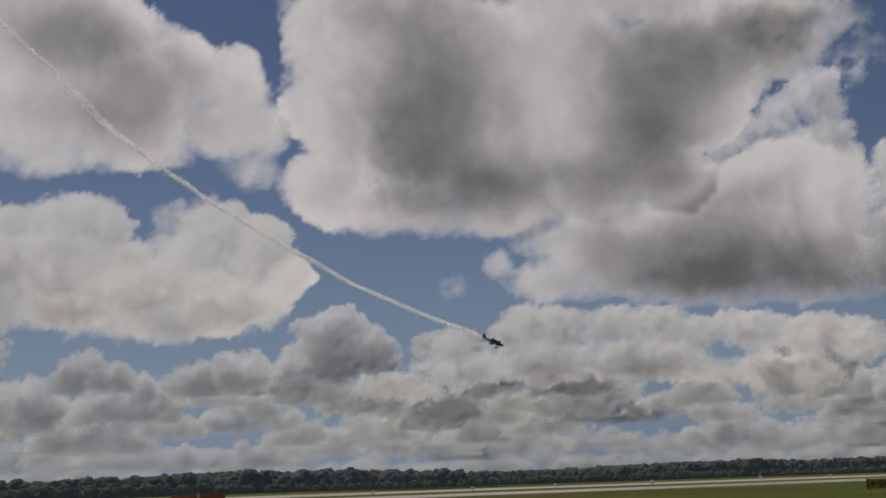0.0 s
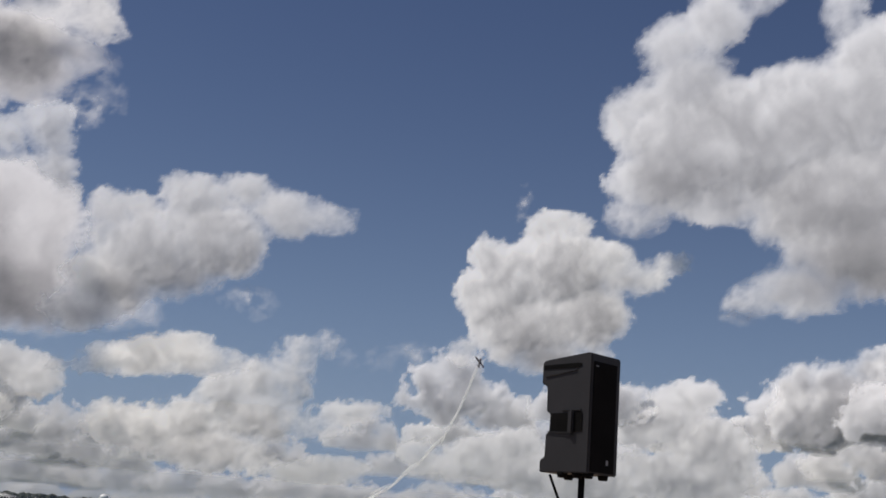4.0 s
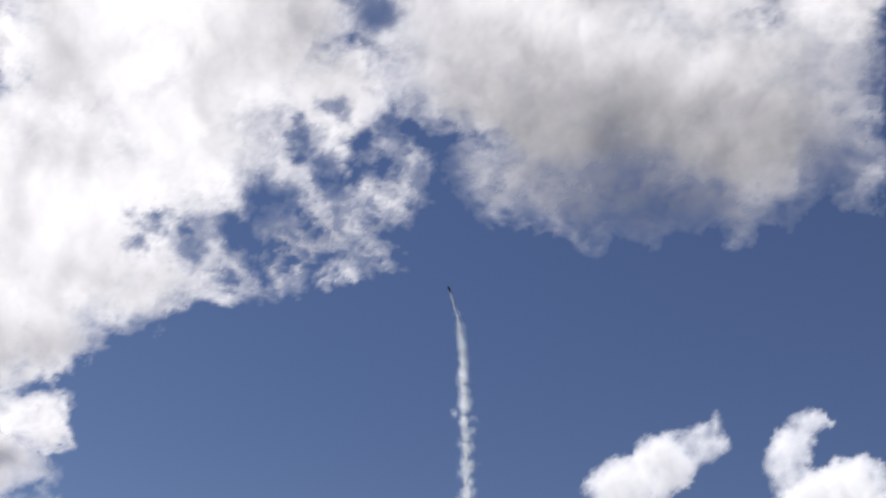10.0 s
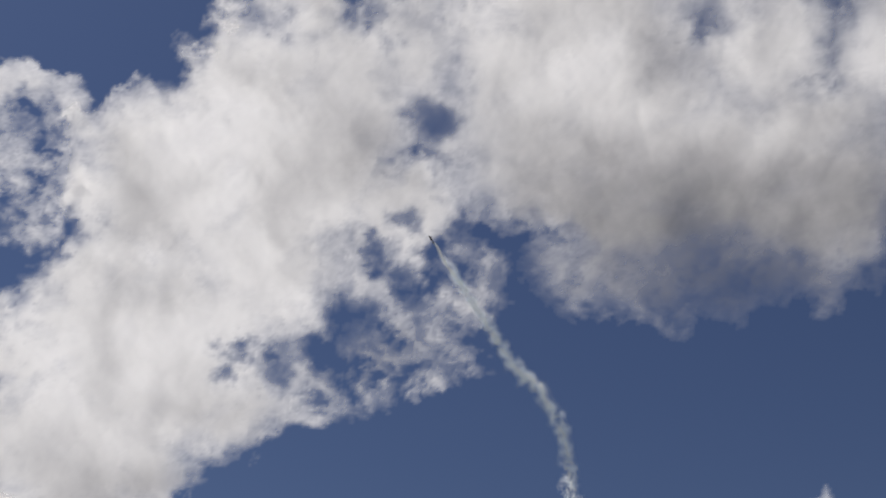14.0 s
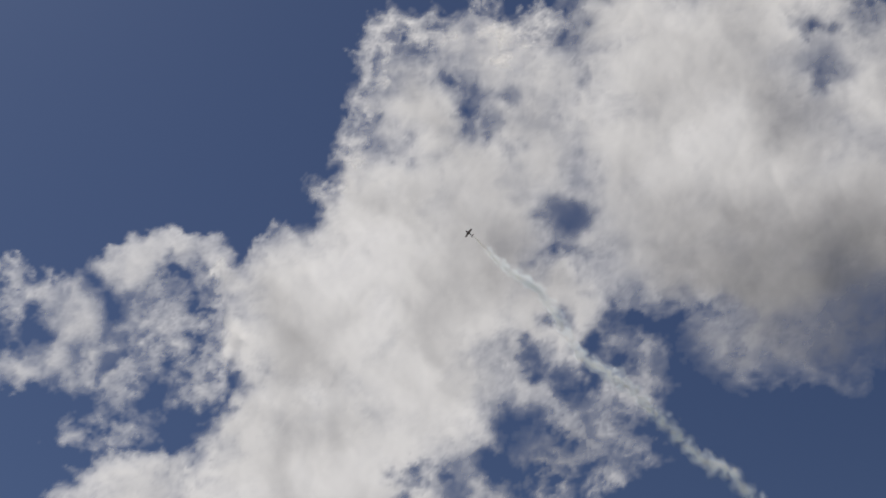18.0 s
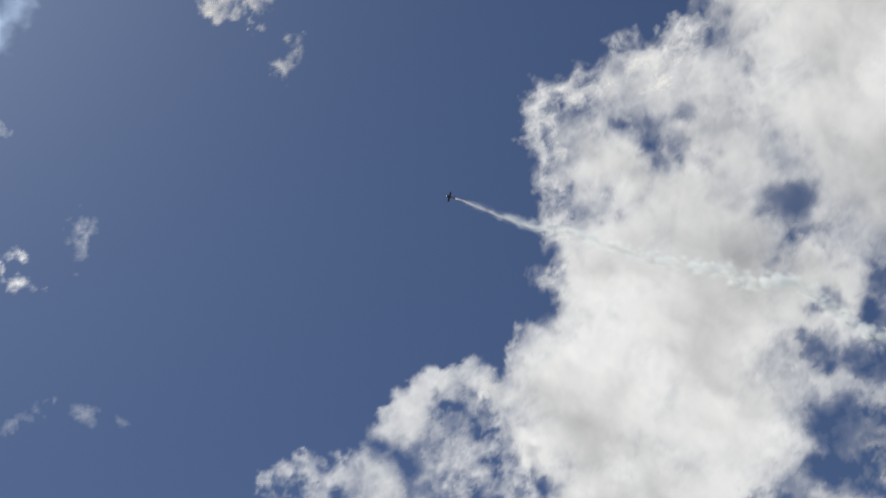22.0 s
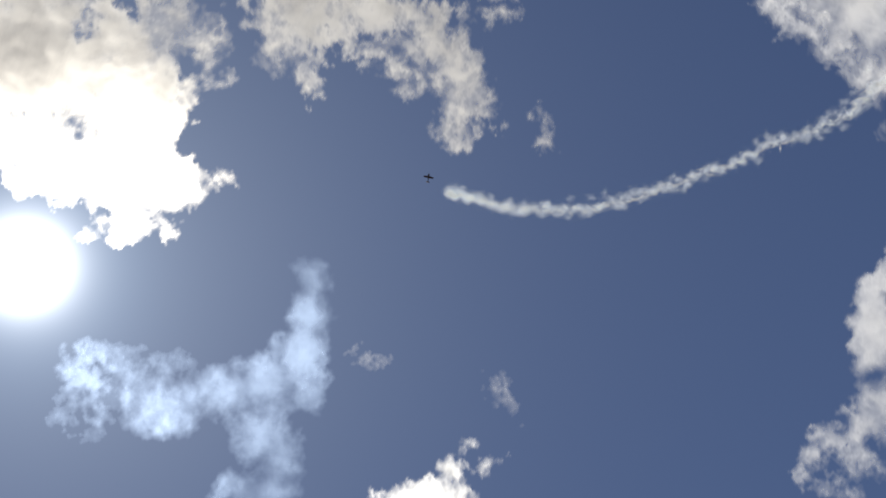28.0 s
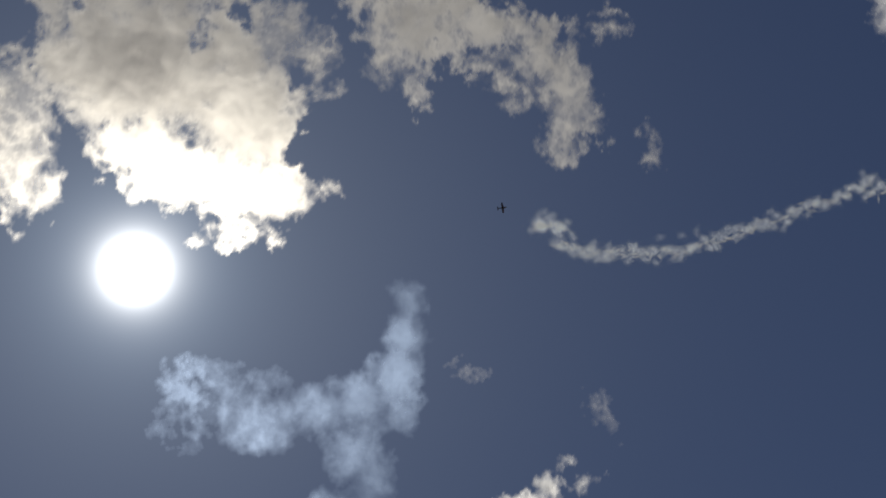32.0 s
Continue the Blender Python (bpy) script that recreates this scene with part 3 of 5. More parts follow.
def edge_cumulus():
    lobes = [
        (23.6, 6.6, 2.3, 1.7, 3), (21.9, 7.5, 1.0, 1.0, 3), (23.1, 7.8, 0.9, 0.9, 3), (25.2, 8.4, 1.3, 0.9, 2),
        (26.6, 7.0, 2.2, 2.4, 2), (21.4, 6.0, 0.9, 1.0, 3),
    ]
    holes = []
    cores = [
        (23.8, 5.2, 3.4, 1.0, 3, 0.8),
    ]
    return cloud("white cumulus cloud with rounded crown", lobes, holes, cores, 0.985, 0.25, 0.42, 0.09, 17, gain=1.2, size=1.4, bulge=.75, lean=1.0)


def behind_cumulus():
    lobes = [
        (16.6, 6.8, 1.38, 0.71, -3), (17.7, 7, 0.89, 0.61, -4), (15.6, 5.8, 1.92, 1.01, -3), (18, 4.7, 1.64, 1.36, -3), (14.6, 5.5, 1.21, 0.97, -3),
        (9.4, 4.3, 1.38, 0.86, -2), (7.6, 3.6, 1.47, 0.91, -2), (6.5, 3.1, 1.53, 0.56, -2), (5, 3.6, 0.82, 0.72, -2, 0.85), (10.1, 3, 2, 1, -2),
        (19.1, 4.2, 1.16, 1.34, -3), (16.7, 3.3, 2.85, 1.14, -2), (18.7, 2.2, 1.85, 0.88, -2), (12.5, 3, 2.46, 1.23, -2),
    ]
    holes = []
    cores = [
        (16.7, 2.8, 3.56, 0.52, -2, 0.6), (8.5, 2.6, 2.52, 0.38, -2, 0.5), (16.3, 5.3, 1.19, 0.48, -3, 0.4),
    ]
    return cloud("grey-white cumulus cloud behind loudspeaker", lobes, holes, cores, 0.78, 0.22, 0.38, 0.085, 18, gain=0.75, size=1.1, bulge=.5, lean=1.0)


def roof():
    lobes = [
        (-13.8, 39, 5.16, 3.93, 17), (-15.7, 31.5, 4.54, 3.83, 17), (-16.3, 25.9, 4.42, 3.96, 15), (-11.6, 28.5, 3.67, 2.44, -7), (-7.6, 28.8, 1.5,
        1.05, 22, 0.85), (-8.5, 40.1, 4.29, 4.79, 14), (-8, 35, 3.03, 3.03, 13), (-11.2, 43.2, 4.23, 2.24, 36), (-4.9, 43.3, 3.81, 3.3, 12, 0.95,
        1.6), (-2.4, 32.2, 4.88, 2.7, 19, 0.27, 1.6), (-5.5, 29.9, 3.04, 1.65, 11, 0.38, 1.3), (1.9, 32.6, 2.2, 1.29, 7, 0.26, 1.7), (-4.3, 35.6,
        3.33, 2.31, 11, 0.65), (-1.8, 38.9, 2.83, 2.32, 9, 0.95, 1.3), (-7.4, 31.4, 2.27, 2.27, 12, 0.58), (2.7, 35.4, 1.81, 2.07, 6, 0.32, 1.8),
        (5.8, 43.2, 3.84, 5.63, 4, 1, 1.4), (14.5, 40.8, 6.53, 4.27, -1, 1, 1.7), (22.5, 40.4, 5.51, 3.83, -6, 1, 1.9), (12.2, 37.2, 4.07, 2.03, 1,
        0.88, 2.2), (20, 37.3, 4.88, 1.95, -4, 0.9, 2.2), (3.2, 44, 2.3, 4.86, 6, 1, 1.4), (-0.6, 44.9, 3.31, 2.8, 9, 0.95, 1.6), (15.4, 36.4, 8.27,
        2.76, -1, 0.58, 3), (14.4, 34.3, 1.01, 1.13, 0, 0.4, 2.4), (18.2, 34.3, 1.36, 0.89, -2, 0.45, 2.4), (21.6, 34.2, 0.87, 0.87, -4, 0.4, 2.4),
        (26.2, 38, 2.55, 2.79, -8, 0.8, 3), (27.3, 44.3, 2.99, 3.45, -11, 1, 1.6), (-9.1, 47.7, 2.05, 3.2, 4), (-11.7, 42.9, 3.21, 3.21, 5), (-15.1,
        38.2, 4.57, 4.32, 7), (-15, 31.8, 5.01, 4.01, 6), (-6.1, 43.2, 3.62, 4.14, 2, 0.97, 1.4), (-2.4, 48.6, 2.81, 2.81, -1, 0.75, 1.2), (-9.6,
        35.5, 3.6, 3.6, 3), (-23.2, 29.6, 2.6, 1.77, 10), (-25.3, 28.3, 1.85, 1.15, 11), (-20.2, 28.8, 2.41, 1.45, 8), (3, 45, 2.68, 6.12, -5, 1,
        1.4), (8.7, 48.4, 4.98, 3.24, -10, 1, 1.3), (15.6, 41, 6, 4.32, -13, 1, 2), (13.1, 44, 3.67, 3.67, -12, 1, 1.5), (20.5, 45.6, 3.49, 3.49, -18,
        1, 1.5), (5.3, 51, 2.76, 2, -7), (9.6, 48.4, 5.3, 4.09, -25), (11.7, 42.8, 4.68, 6.08, -25, 1, 1.5), (4.8, 51.3, 1.98, 1.23, -21, 0.95), (15,
        51.4, 4.67, 2.33, -30), (-5.2, 50.1, 2.3, 1.79, -13, 0.7, 1.2), (-11.3, 47.7, 1.08, 3.1, -8, 0.95, 1.2), (-12.7, 45.5, 0.78, 1.29, -7, 0.9,
        1.2), (-13, 30.5, 6.11, 5.17, 18), (-12.9, 25.7, 2.45, 2.1, 16), (-10.2, 27.9, 2.88, 1.32, 36), (-11.8, 21.4, 1.28, 1.63, 14), (-11.2, 17.7,
        0.87, 1.15, 13, 0.15, 1.5), (-16, 26.3, 2.48, 4.52, 18), (-14.2, 21, 1.81, 1.35, 15), (13.1, 38.3, 4.55, 3.03, 3, 1, 1.9), (22.6, 38.3, 5.57,
        3.15, -3, 1, 1.9), (27.9, 36.8, 1.87, 2.1, -6, 0.55, 3), (8.7, 35.2, 1.8, 1.28, 6, 0.55, 2.2),
    ]
    holes = [
        (-2.6, 36.6, 1.03, 1.29, 10, 0.95), (-2.1, 38.2, 0.77, 0.51, 10, 0.8), (-8.8, 31.7, 0.85, 0.6, 13, 0.9), (-4.8, 33.6, 0.56, 1.02, 11, 0.9),
        (-5.3, 31.7, 0.76, 0.61, 11, 0.85), (0.9, 35.8, 0.78, 0.57, 8, 0.7, 1.3), (-7.2, 30.1, 0.75, 0.55, 12, 0.8), (-9.6, 29.7, 0.65, 0.5, 13, 0.8),
        (-0.3, 34.3, 0.46, 1.03, 8, 0.8), (5.4, 37.5, 1.42, 1.16, 5, 0.6, 1.8), (6.2, 35.4, 1.42, 1.16, 4, 0.65, 1.8), (8.5, 34.5, 1.8, 0.77, 3, 0.4,
        2), (0.4, 42.7, 1.15, 0.92, 8, 0.6, 1.6), (0.7, 44.8, 0.61, 0.56, 8, 0.5, 1.8), (17, 46.6, 0.73, 0.44, -4, 0.8, 1.4), (24.8, 40.9, 0.71, 0.47,
        -8, 0.35, 2), (-0.2, 42.9, 1.16, 0.88, -2, 0.75, 1.4), (0.6, 44.6, 0.62, 0.62, -3, 0.5, 1.8), (-5.7, 48.8, 0.72, 1.23, 1, 0.85, 1.2), (-5.1,
        46.4, 0.31, 0.46, 1, 0.6, 1.2), (16.9, 47.4, 1.67, 0.81, -16, 0.7, 2), (14.5, 45.3, 1.46, 0.97, -13, 0.2, 2.5), (-9.3, 31, 1.02, 0.76, 3,
        0.8), (-3.6, 33.1, 1.28, 1.28, 0, 0.7), (-7.5, 31, 1.53, 1.02, 2, 0.5), (-6.8, 49, 0.67, 0.87, -12, 0.7), (-3.4, 48.5, 0.36, 0.51, -14, 0.6),
        (-8.5, 51.6, 0.67, 1.02, -11, 0.7), (6.5, 32.4, 2.44, 1.86, -18, 0.85, 1.5), (4.6, 35.8, 1.32, 0.96, -18, 0.6, 1.5), (-2.2, 36, 1.2, 0.85,
        -14, 0.85, 1.2), (-4.2, 33.2, 0.95, 1.24, -12, 0.6, 1.4), (-12.1, 19, 1.83, 0.32, 24, 0.5, 2),
    ]
    cores = [
        (-14.9, 23.3, 2.79, 2.09, 14, 0.5), (-6, 39.8, 2.8, 1.53, 32, 0.4), (-12, 33.7, 2.96, 1.48, 15, 0.3), (12.9, 34.9, 4.31, 1.52, 1, 1.3), (19.9,
        34.8, 4.63, 1.46, -3, 1.2), (6.5, 36.2, 2.84, 2.06, 4, 0.8), (-1.7, 31.8, 4.63, 1.8, 19, 0.8), (-16.3, 37.1, 1.45, 2.89, 39, 0.25), (23.2,
        37.8, 4.53, 3.57, -6, 1.3), (16, 37.7, 4.75, 2.25, -2, 0.9), (13.8, 45.6, 1.49, 1.49, -1, 0.6), (9.5, 39.5, 1.79, 3.07, 2, 0.4), (-2.9, 41,
        2.05, 1.79, 10, 0.5), (13.5, 39.3, 5.34, 3.4, -11, 0.8), (6.2, 40.2, 1.52, 3.04, -6, 0.4), (14.5, 45.3, 1.94, 1.46, -13, 0.4), (-2.4, 46.5,
        1.28, 3.08, -1, 0.25), (9.4, 38.7, 2.81, 3.51, -22, 0.4), (-12.9, 24.1, 2.32, 1.16, 16, 0.5), (-11, 20.5, 1.17, 0.7, 14, 0.3),
    ]
    return cloud("huge overhead cloud with bright billows and torn holes", lobes, holes, cores, 1.0, 0.85, 1.0, 0.11, 19, size=2.8, gain=.44, wispy=1.0, rough=1.1, lace=0.45, deep=0.8, lumpy=0.9, grain=0.5)


def sun_cloud():
    lobes = [
        (-71.6, 71.2, 4.7, 3.2, -9), (-61.4, 68.3, 2.5, 3.0, -19), (-62.8, 64.4, 2.3, 1.4, -18),
        (-69.8, 66.0, 2.7, 1.5, -12), (-74.1, 67.6, 2.2, 1.5, -8), (-87.2, 67.2, 1.6, 2.7, 4, 0.6),
        (-49.9, 68.9, 0.8, 1.4, -29, 0.4), (-69.0, 75.8, 6.0, 2.9, -10), (-57.3, 63.5, 0.6, 0.3, -23, 0.4),
        (-89.5, 69.6, 1.4, 1.9, 7, 0.6), (-66.1, 63.0, 1.5, 0.6, -16, 0.4), (-53.0, 70.6, 1.5, 1.5, -26, 0.6),
    ]
    holes = [
        (-63.5, 72.3, 0.7, 1.0, -16), (-83.9, 67.8, 0.4, 1.7, 22),
    ]
    cores = [
        (-72.5, 71.0, 2.9, 1.5, -8, 0.5),
    ]
    return cloud("glowing backlit cloud beside the sun", lobes, holes, cores, 1.0, 0.5, 0.8, 0.10, 20, size=1.7, gain=.5, relief=.03, wispy=1.2, rough=1.5, mat=GLOW)


def torn_cloud():
    lobes = [
        (-39.4, 67.8, 2.3, 1.3, -59), (-32.4, 65.5, 3.8, 1.0, -60), (-30.8, 62.3, 1.8, 1.1, -86),
        (-32.0, 60.0, 1.3, 1.3, -85, 0.6), (-35.0, 59.1, 1.0, 0.6, -43, 0.6), (-29.8, 56.3, 0.3, 0.7, -27, 0.5),
        (-30.6, 56.1, 0.3, 0.4, -46, 0.5), (-42.3, 65.5, 0.5, 1.0, -36, 0.4), (-35.5, 70.1, 3.0, 2.0, -43),
        (-24.9, 61.7, 1.0, 0.7, -52, 0.2), (-34.7, 63.0, 2.3, 1.0, -73, 0.35), (-43.4, 67.0, 1.0, 1.0, -35, 0.5),
    ]
    holes = []
    cores = []
    return cloud("torn white cloud scrap with hanging wisps", lobes, holes, cores, 1.03, 0.55, 0.8, 0.09, 21, size=1.7, gain=.55, relief=.03, wispy=1.5, rough=1.5, mat=GLOW)


def scrap_cloud():
    lobes = [
        (-53.5, 46.0, 1.9, 1.1, -4), (-55.2, 46.8, 1.0, 0.8, -3), (-53.9, 44.3, 1.4, 1.2, -4),
        (-52.3, 43.7, 1.2, 1.2, -5), (-48.9, 46.1, 0.4, 0.2, 13, 0.4), (-57.3, 45.8, 0.7, 0.3, -1, 0.5),
        (-51.0, 46.9, 0.6, 0.5, -6), (-49.3, 47.4, 0.3, 0.2, -7, 0.3),
    ]
    holes = []
    cores = []
    return cloud("small bright white cloud scrap", lobes, holes, cores, 1.0, 0.35, 0.55, 0.08, 22, size=1.3, wispy=.7, gain=.6)


def thin_wisp():
    lobes = [
        (-47.8, 40.5, 1.5, 0.4, 36, 0.23), (-43.7, 40.6, 1.2, 0.3, -18, 0.23), (-45.5, 49.4, 0.3, 0.4, 0, 0.22),
        (-45.4, 48.3, 0.2, 0.9, 0, 0.17), (-16.0, 60.6, 1.8, 0.6, -61, 0.16), (-11.0, 58.2, 0.3, 1.1, -45, 0.14),
        (-45.6, 49.0, 0.6, 1.0, -16, 0.12), (-52.3, 53.2, 1.0, 0.5, -34, 0.12),
    ]
    holes = []
    cores = []
    return cloud("thin transparent wisp of cloud", lobes, holes, cores, 0.99, 0.6, 0.45, 0.08, 23, size=1.2, rough=.35)


def smoke():
    lobes = [
        (-53.5, 57.6, 0.98, 1.03, -28, 0.57, 1.4), (-54.8, 55.9, 1.08, 1.29, -27, 0.68, 1.4), (-57.2, 54.6, 1.29, 1.16, -25, 0.63, 1.4), (-60.5, 54,
        1.53, 1.15, -22, 0.63, 1.4), (-56.9, 52.8, 0.82, 1.03, -25, 0.44, 1.4), (-63.6, 54.2, 1.78, 1.27, -20, 0.57, 1.4), (-67.9, 54.7, 2.26, 1.38,
        -16, 0.47, 1.6), (-71.9, 55.9, 2.23, 1.73, -13, 0.37, 1.6), (-74.4, 54.9, 1.22, 1.1, -11, 0.3, 1.6), (-72.8, 57.2, 1.48, 0.99, -12, 0.24,
        1.6), (-67.9, 56.6, 1.51, 1, -16, 0.24, 1.6), (-62.2, 52, 1.27, 1.53, -21, 0.58, 1.4), (-61.4, 50.5, 1.02, 1.27, -22, 0.58, 1.4), (-64.9,
        50.2, 1.01, 0.63, -19, 0.52, 1.4), (-62.9, 49.5, 1.26, 0.76, -21, 0.57, 1.4),
    ]
    holes = []
    cores = []
    return cloud("pale blue drifting smoke from an earlier pass", lobes, holes, cores, 0.8, 0.9, 0.8, 0.08, 24, size=2.4, rough=0.7, mat=SMOKE, name="smoke_cloud", lumpy=0.3, gain=.35, relief=.03, wispy=0.4)


def lace_cloud():
    lobes = [
        (-13.1, 49.4, 0.77, 2.32, -7, 0.42), (-11.4, 51.6, 1.54, 0.77, 21, 0.35), (-14, 46.1, 0.78, 1.81, -7, 0.45), (-5.8, 52.1, 1.53, 0.76, 7, 0.3),
        (-3.7, 50.9, 1.53, 1.14, -14, 0.45), (-8.6, 51.3, 1.28, 1.15, -11, 0.3), (-0.6, 51.4, 1.13, 0.91, -17, 0.4), (-15.3, 43.9, 0.57, 0.67, -6,
        0.35),
    ]
    holes = []
    cores = []
    return cloud("torn lacy fringe of a cloud edge", lobes, holes, cores, 0.995, 0.5, 0.6, 0.08, 41, size=1.9, gain=.4, lace=0.75, wispy=0.8)


def shred_cloud():
    lobes = [
        (-24.7, 40.3, 1.47, 0.91, 21, 0.85), (-26, 39.1, 1.66, 1.11, 1, 0.8), (-21.7, 40.1, 1.23, 1.17, -2, 0.4), (-28.3, 36.5, 1.43, 1.43, 2, 0.75),
        (-32.8, 37.8, 1.45, 0.53, 15, 0.26), (-31.7, 36.6, 0.63, 1.33, 4, 0.2), (-23, 36.8, 2.78, 2.28, -1, 0.3, 1.5), (-30.8, 33.7, 1.4, 0.68, 3,
        0.85), (-28.5, 34.8, 1.47, 0.98, 2, 0.7), (-33.7, 36, 0.48, 0.95, 5, 0.2), (-30, 37.4, 1.23, 0.74, 3, 0.45), (-26.1, 34.5, 2.23, 1.49, 0,
        0.35, 1.5), (-21.5, 34.7, 1.52, 1.52, -2, 0.35), (-28.6, 36.9, 1.4, 1.28, 16, 0.6), (-27.2, 34.6, 1.4, 1.17, 14, 0.5), (-25.3, 32, 2.12, 0.94,
        12, 0.25, 1.4),
    ]
    holes = []
    cores = []
    return cloud("thin torn shreds of white cloud", lobes, holes, cores, 1.01, 0.5, 0.65, 0.09, 43, size=2.1, gain=.45, lace=0.3, wispy=0.6, rough=1.0)


for make_cloud in (shred_cloud, lace_cloud, upper_bank, left_puff, great_cloud, turret_cloud, middle_bank, arm_cloud, far_row, small_flat_cloud, diagonal_cloud, low_cloud, faint_cloud, pole_cloud, right_cumulus, edge_cumulus, behind_cumulus, roof, sun_cloud, torn_cloud, scrap_cloud, thin_wisp, smoke):
    drifting = make_cloud()
# the old smoke, made last, drifts slowly down the wind
DRIFT = Vector((-2.15, -0.83, -0.67))


def haze_sheet(feet, high, dense, mat, label):
    """A tinted sheet that stands in for the haze of the low air: upright over a line of feet, densest low down."""
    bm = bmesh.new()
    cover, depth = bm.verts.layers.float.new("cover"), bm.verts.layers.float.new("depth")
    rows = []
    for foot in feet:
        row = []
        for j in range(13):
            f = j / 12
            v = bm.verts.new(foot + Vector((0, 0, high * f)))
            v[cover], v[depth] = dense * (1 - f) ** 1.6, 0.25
            row.append(v)
        rows.append(row)
    for a, b in zip(rows, rows[1:]):
        for j in range(12):
            bm.faces.new((a[j], b[j], b[j + 1], a[j + 1]))
    for f in bm.faces:
        f.smooth = True
    mesh = bpy.data.meshes.new("haze")
    bm.to_mesh(mesh)
    bm.free()
    mesh.materials.append(mat)
    tagged(new("haze", mesh), label, "haze", kind="structure")


# added sheet that paints blue haze over the low clouds
HAZE_TINT = vapour("haze_sheet_tint", (0.62, 0.78, 1.0), 0.6, 0.6)
haze_sheet([heading(-62 + 1.7 * k, 0) * 3000 + Vector((0, 0, -6)) for k in range(61)], 560, 0.42, HAZE_TINT, "thin blue sheet standing in for haze low over the horizon")

# ---- helpers for things ----


def part(name, bm, mat, parent=None, label="", at=None):
    """Links a bmesh as one mesh object, under a thing or part if one is given."""
    mesh = bpy.data.meshes.new(name)
    bm.to_mesh(mesh)
    bm.free()
    mesh.materials.append(mat)
    ob = new(name, mesh)
    if at is not None:
        ob.matrix_basis = at
    if parent is not None:
        ob.parent = parent
    return tagged(ob, label) if label else ob


def thing(name, label, category, at, group="", kind=""):
    ob = new(name)
    ob.empty_display_size = 0.2
    ob.matrix_basis = at
    return tagged(ob, label, category, group, kind)


def smooth(bm):
    for f in bm.faces:
        f.smooth = True
    return bm


def box(x, y, z, at=(0, 0, 0), bevel=0.0, bm=None):
    bm = bm or bmesh.new()
    m = Matrix.LocRotScale(at, None, (x, y, z))
    made = bmesh.ops.create_cube(bm, size=1.0, matrix=m)
    if bevel:
        edges = list({e for v in made["verts"] for e in v.link_edges})
        bmesh.ops.bevel(bm, geom=edges, offset=bevel, segments=2, affect="EDGES", profile=0.6)
    return bm


def rod(a, b, r0, r1=None, sides=12, bm=None):
    bm = bm or bmesh.new()
    a, b = Vector(a), Vector(b)
    m = Matrix.Translation((a + b) / 2) @ (b - a).to_track_quat("Z", "Y").to_matrix().to_4x4()
    bmesh.ops.create_cone(bm, cap_ends=True, segments=sides, radius1=r0, radius2=r0 if r1 is None else r1,
                          depth=(b - a).length, matrix=m)
    return smooth(bm)


def ball(r, at=(0, 0, 0), stretch=(1, 1, 1), level=2, bm=None):
    bm = bm or bmesh.new()
    bmesh.ops.create_icosphere(bm, subdivisions=level, radius=r, matrix=Matrix.LocRotScale(at, None, stretch))
    return smooth(bm)


def loft(rings, closed=True):
    """A skin over rings of points, capped at both ends."""
    bm = bmesh.new()
    rows = [[bm.verts.new(p) for p in ring] for ring in rings]
    for a, b in zip(rows, rows[1:]):
        for i in range(len(a)):
            k = (i + 1) % len(a)
            bm.faces.new((a[i], a[k], b[k], b[i]))
    bm.faces.new(rows[0][::-1])
    bm.faces.new(rows[-1])
    bmesh.ops.recalc_face_normals(bm, faces=bm.faces)
    return smooth(bm)


# ---- ground ----
ALONG, ACROSS = Vector((0.496, 0.868, 0)), Vector((-0.868, 0.496, 0))


def field(across, along, z=0.0):
    """A place on the airfield: metres out from the camera across the runway's line, metres along it."""
    return ACROSS * across + ALONG * along + Vector((0, 0, z))


GRASS = surface("grass_turf", (0.042, 0.061, 0.005), (0.104, 0.124, 0.011), 0.035, 0.9, fine=1.7, bump=0.4)
# dry straw-coloured streaks through the turf
n, l = GRASS.node_tree.nodes, GRASS.node_tree.links
shader = n["Principled BSDF"]
where, squeeze, streaks, dry, blend = (n.new("ShaderNode" + k) for k in ("TexCoord", "Mapping", "TexNoise", "ValToRGB", "Mix"))
squeeze.inputs["Rotation"].default_value, squeeze.inputs["Scale"].default_value = (0, 0, radians(-12)), (0.012, 0.11, 0.1)
streaks.inputs["Scale"].default_value, streaks.inputs["Detail"].default_value = 1.0, 6
dry.color_ramp.elements[0].position, dry.color_ramp.elements[1].position = 0.47, 0.68
dry.color_ramp.elements[1].color = (0.8, 0.8, 0.8, 1)
blend.data_type = "RGBA"
blend.inputs["B"].default_value = (0.105, 0.092, 0.034, 1)
l.new(where.outputs["Object"], squeeze.inputs["Vector"])
l.new(squeeze.outputs[0], streaks.inputs["Vector"])
l.new(streaks.outputs["Fac"], dry.inputs["Fac"])
l.new(dry.outputs["Color"], blend.inputs["Factor"])
l.new(shader.inputs["Base Color"].links[0].from_socket, blend.inputs["A"])
l.new(blend.outputs["Result"], shader.inputs["Base Color"])
CONCRETE = surface("apron_concrete", (0.34, 0.248, 0.18), (0.475, 0.355, 0.258), 0.11, 0.85, fine=6.0, bump=0.15)
RUNWAY = surface("runway_concrete", (0.32, 0.295, 0.25), (0.47, 0.435, 0.37), 0.05, 0.85, fine=0.8)
TAR = surface("joint_tar", (0.018, 0.016, 0.015), (0.05, 0.045, 0.04), 1.5, 0.55)

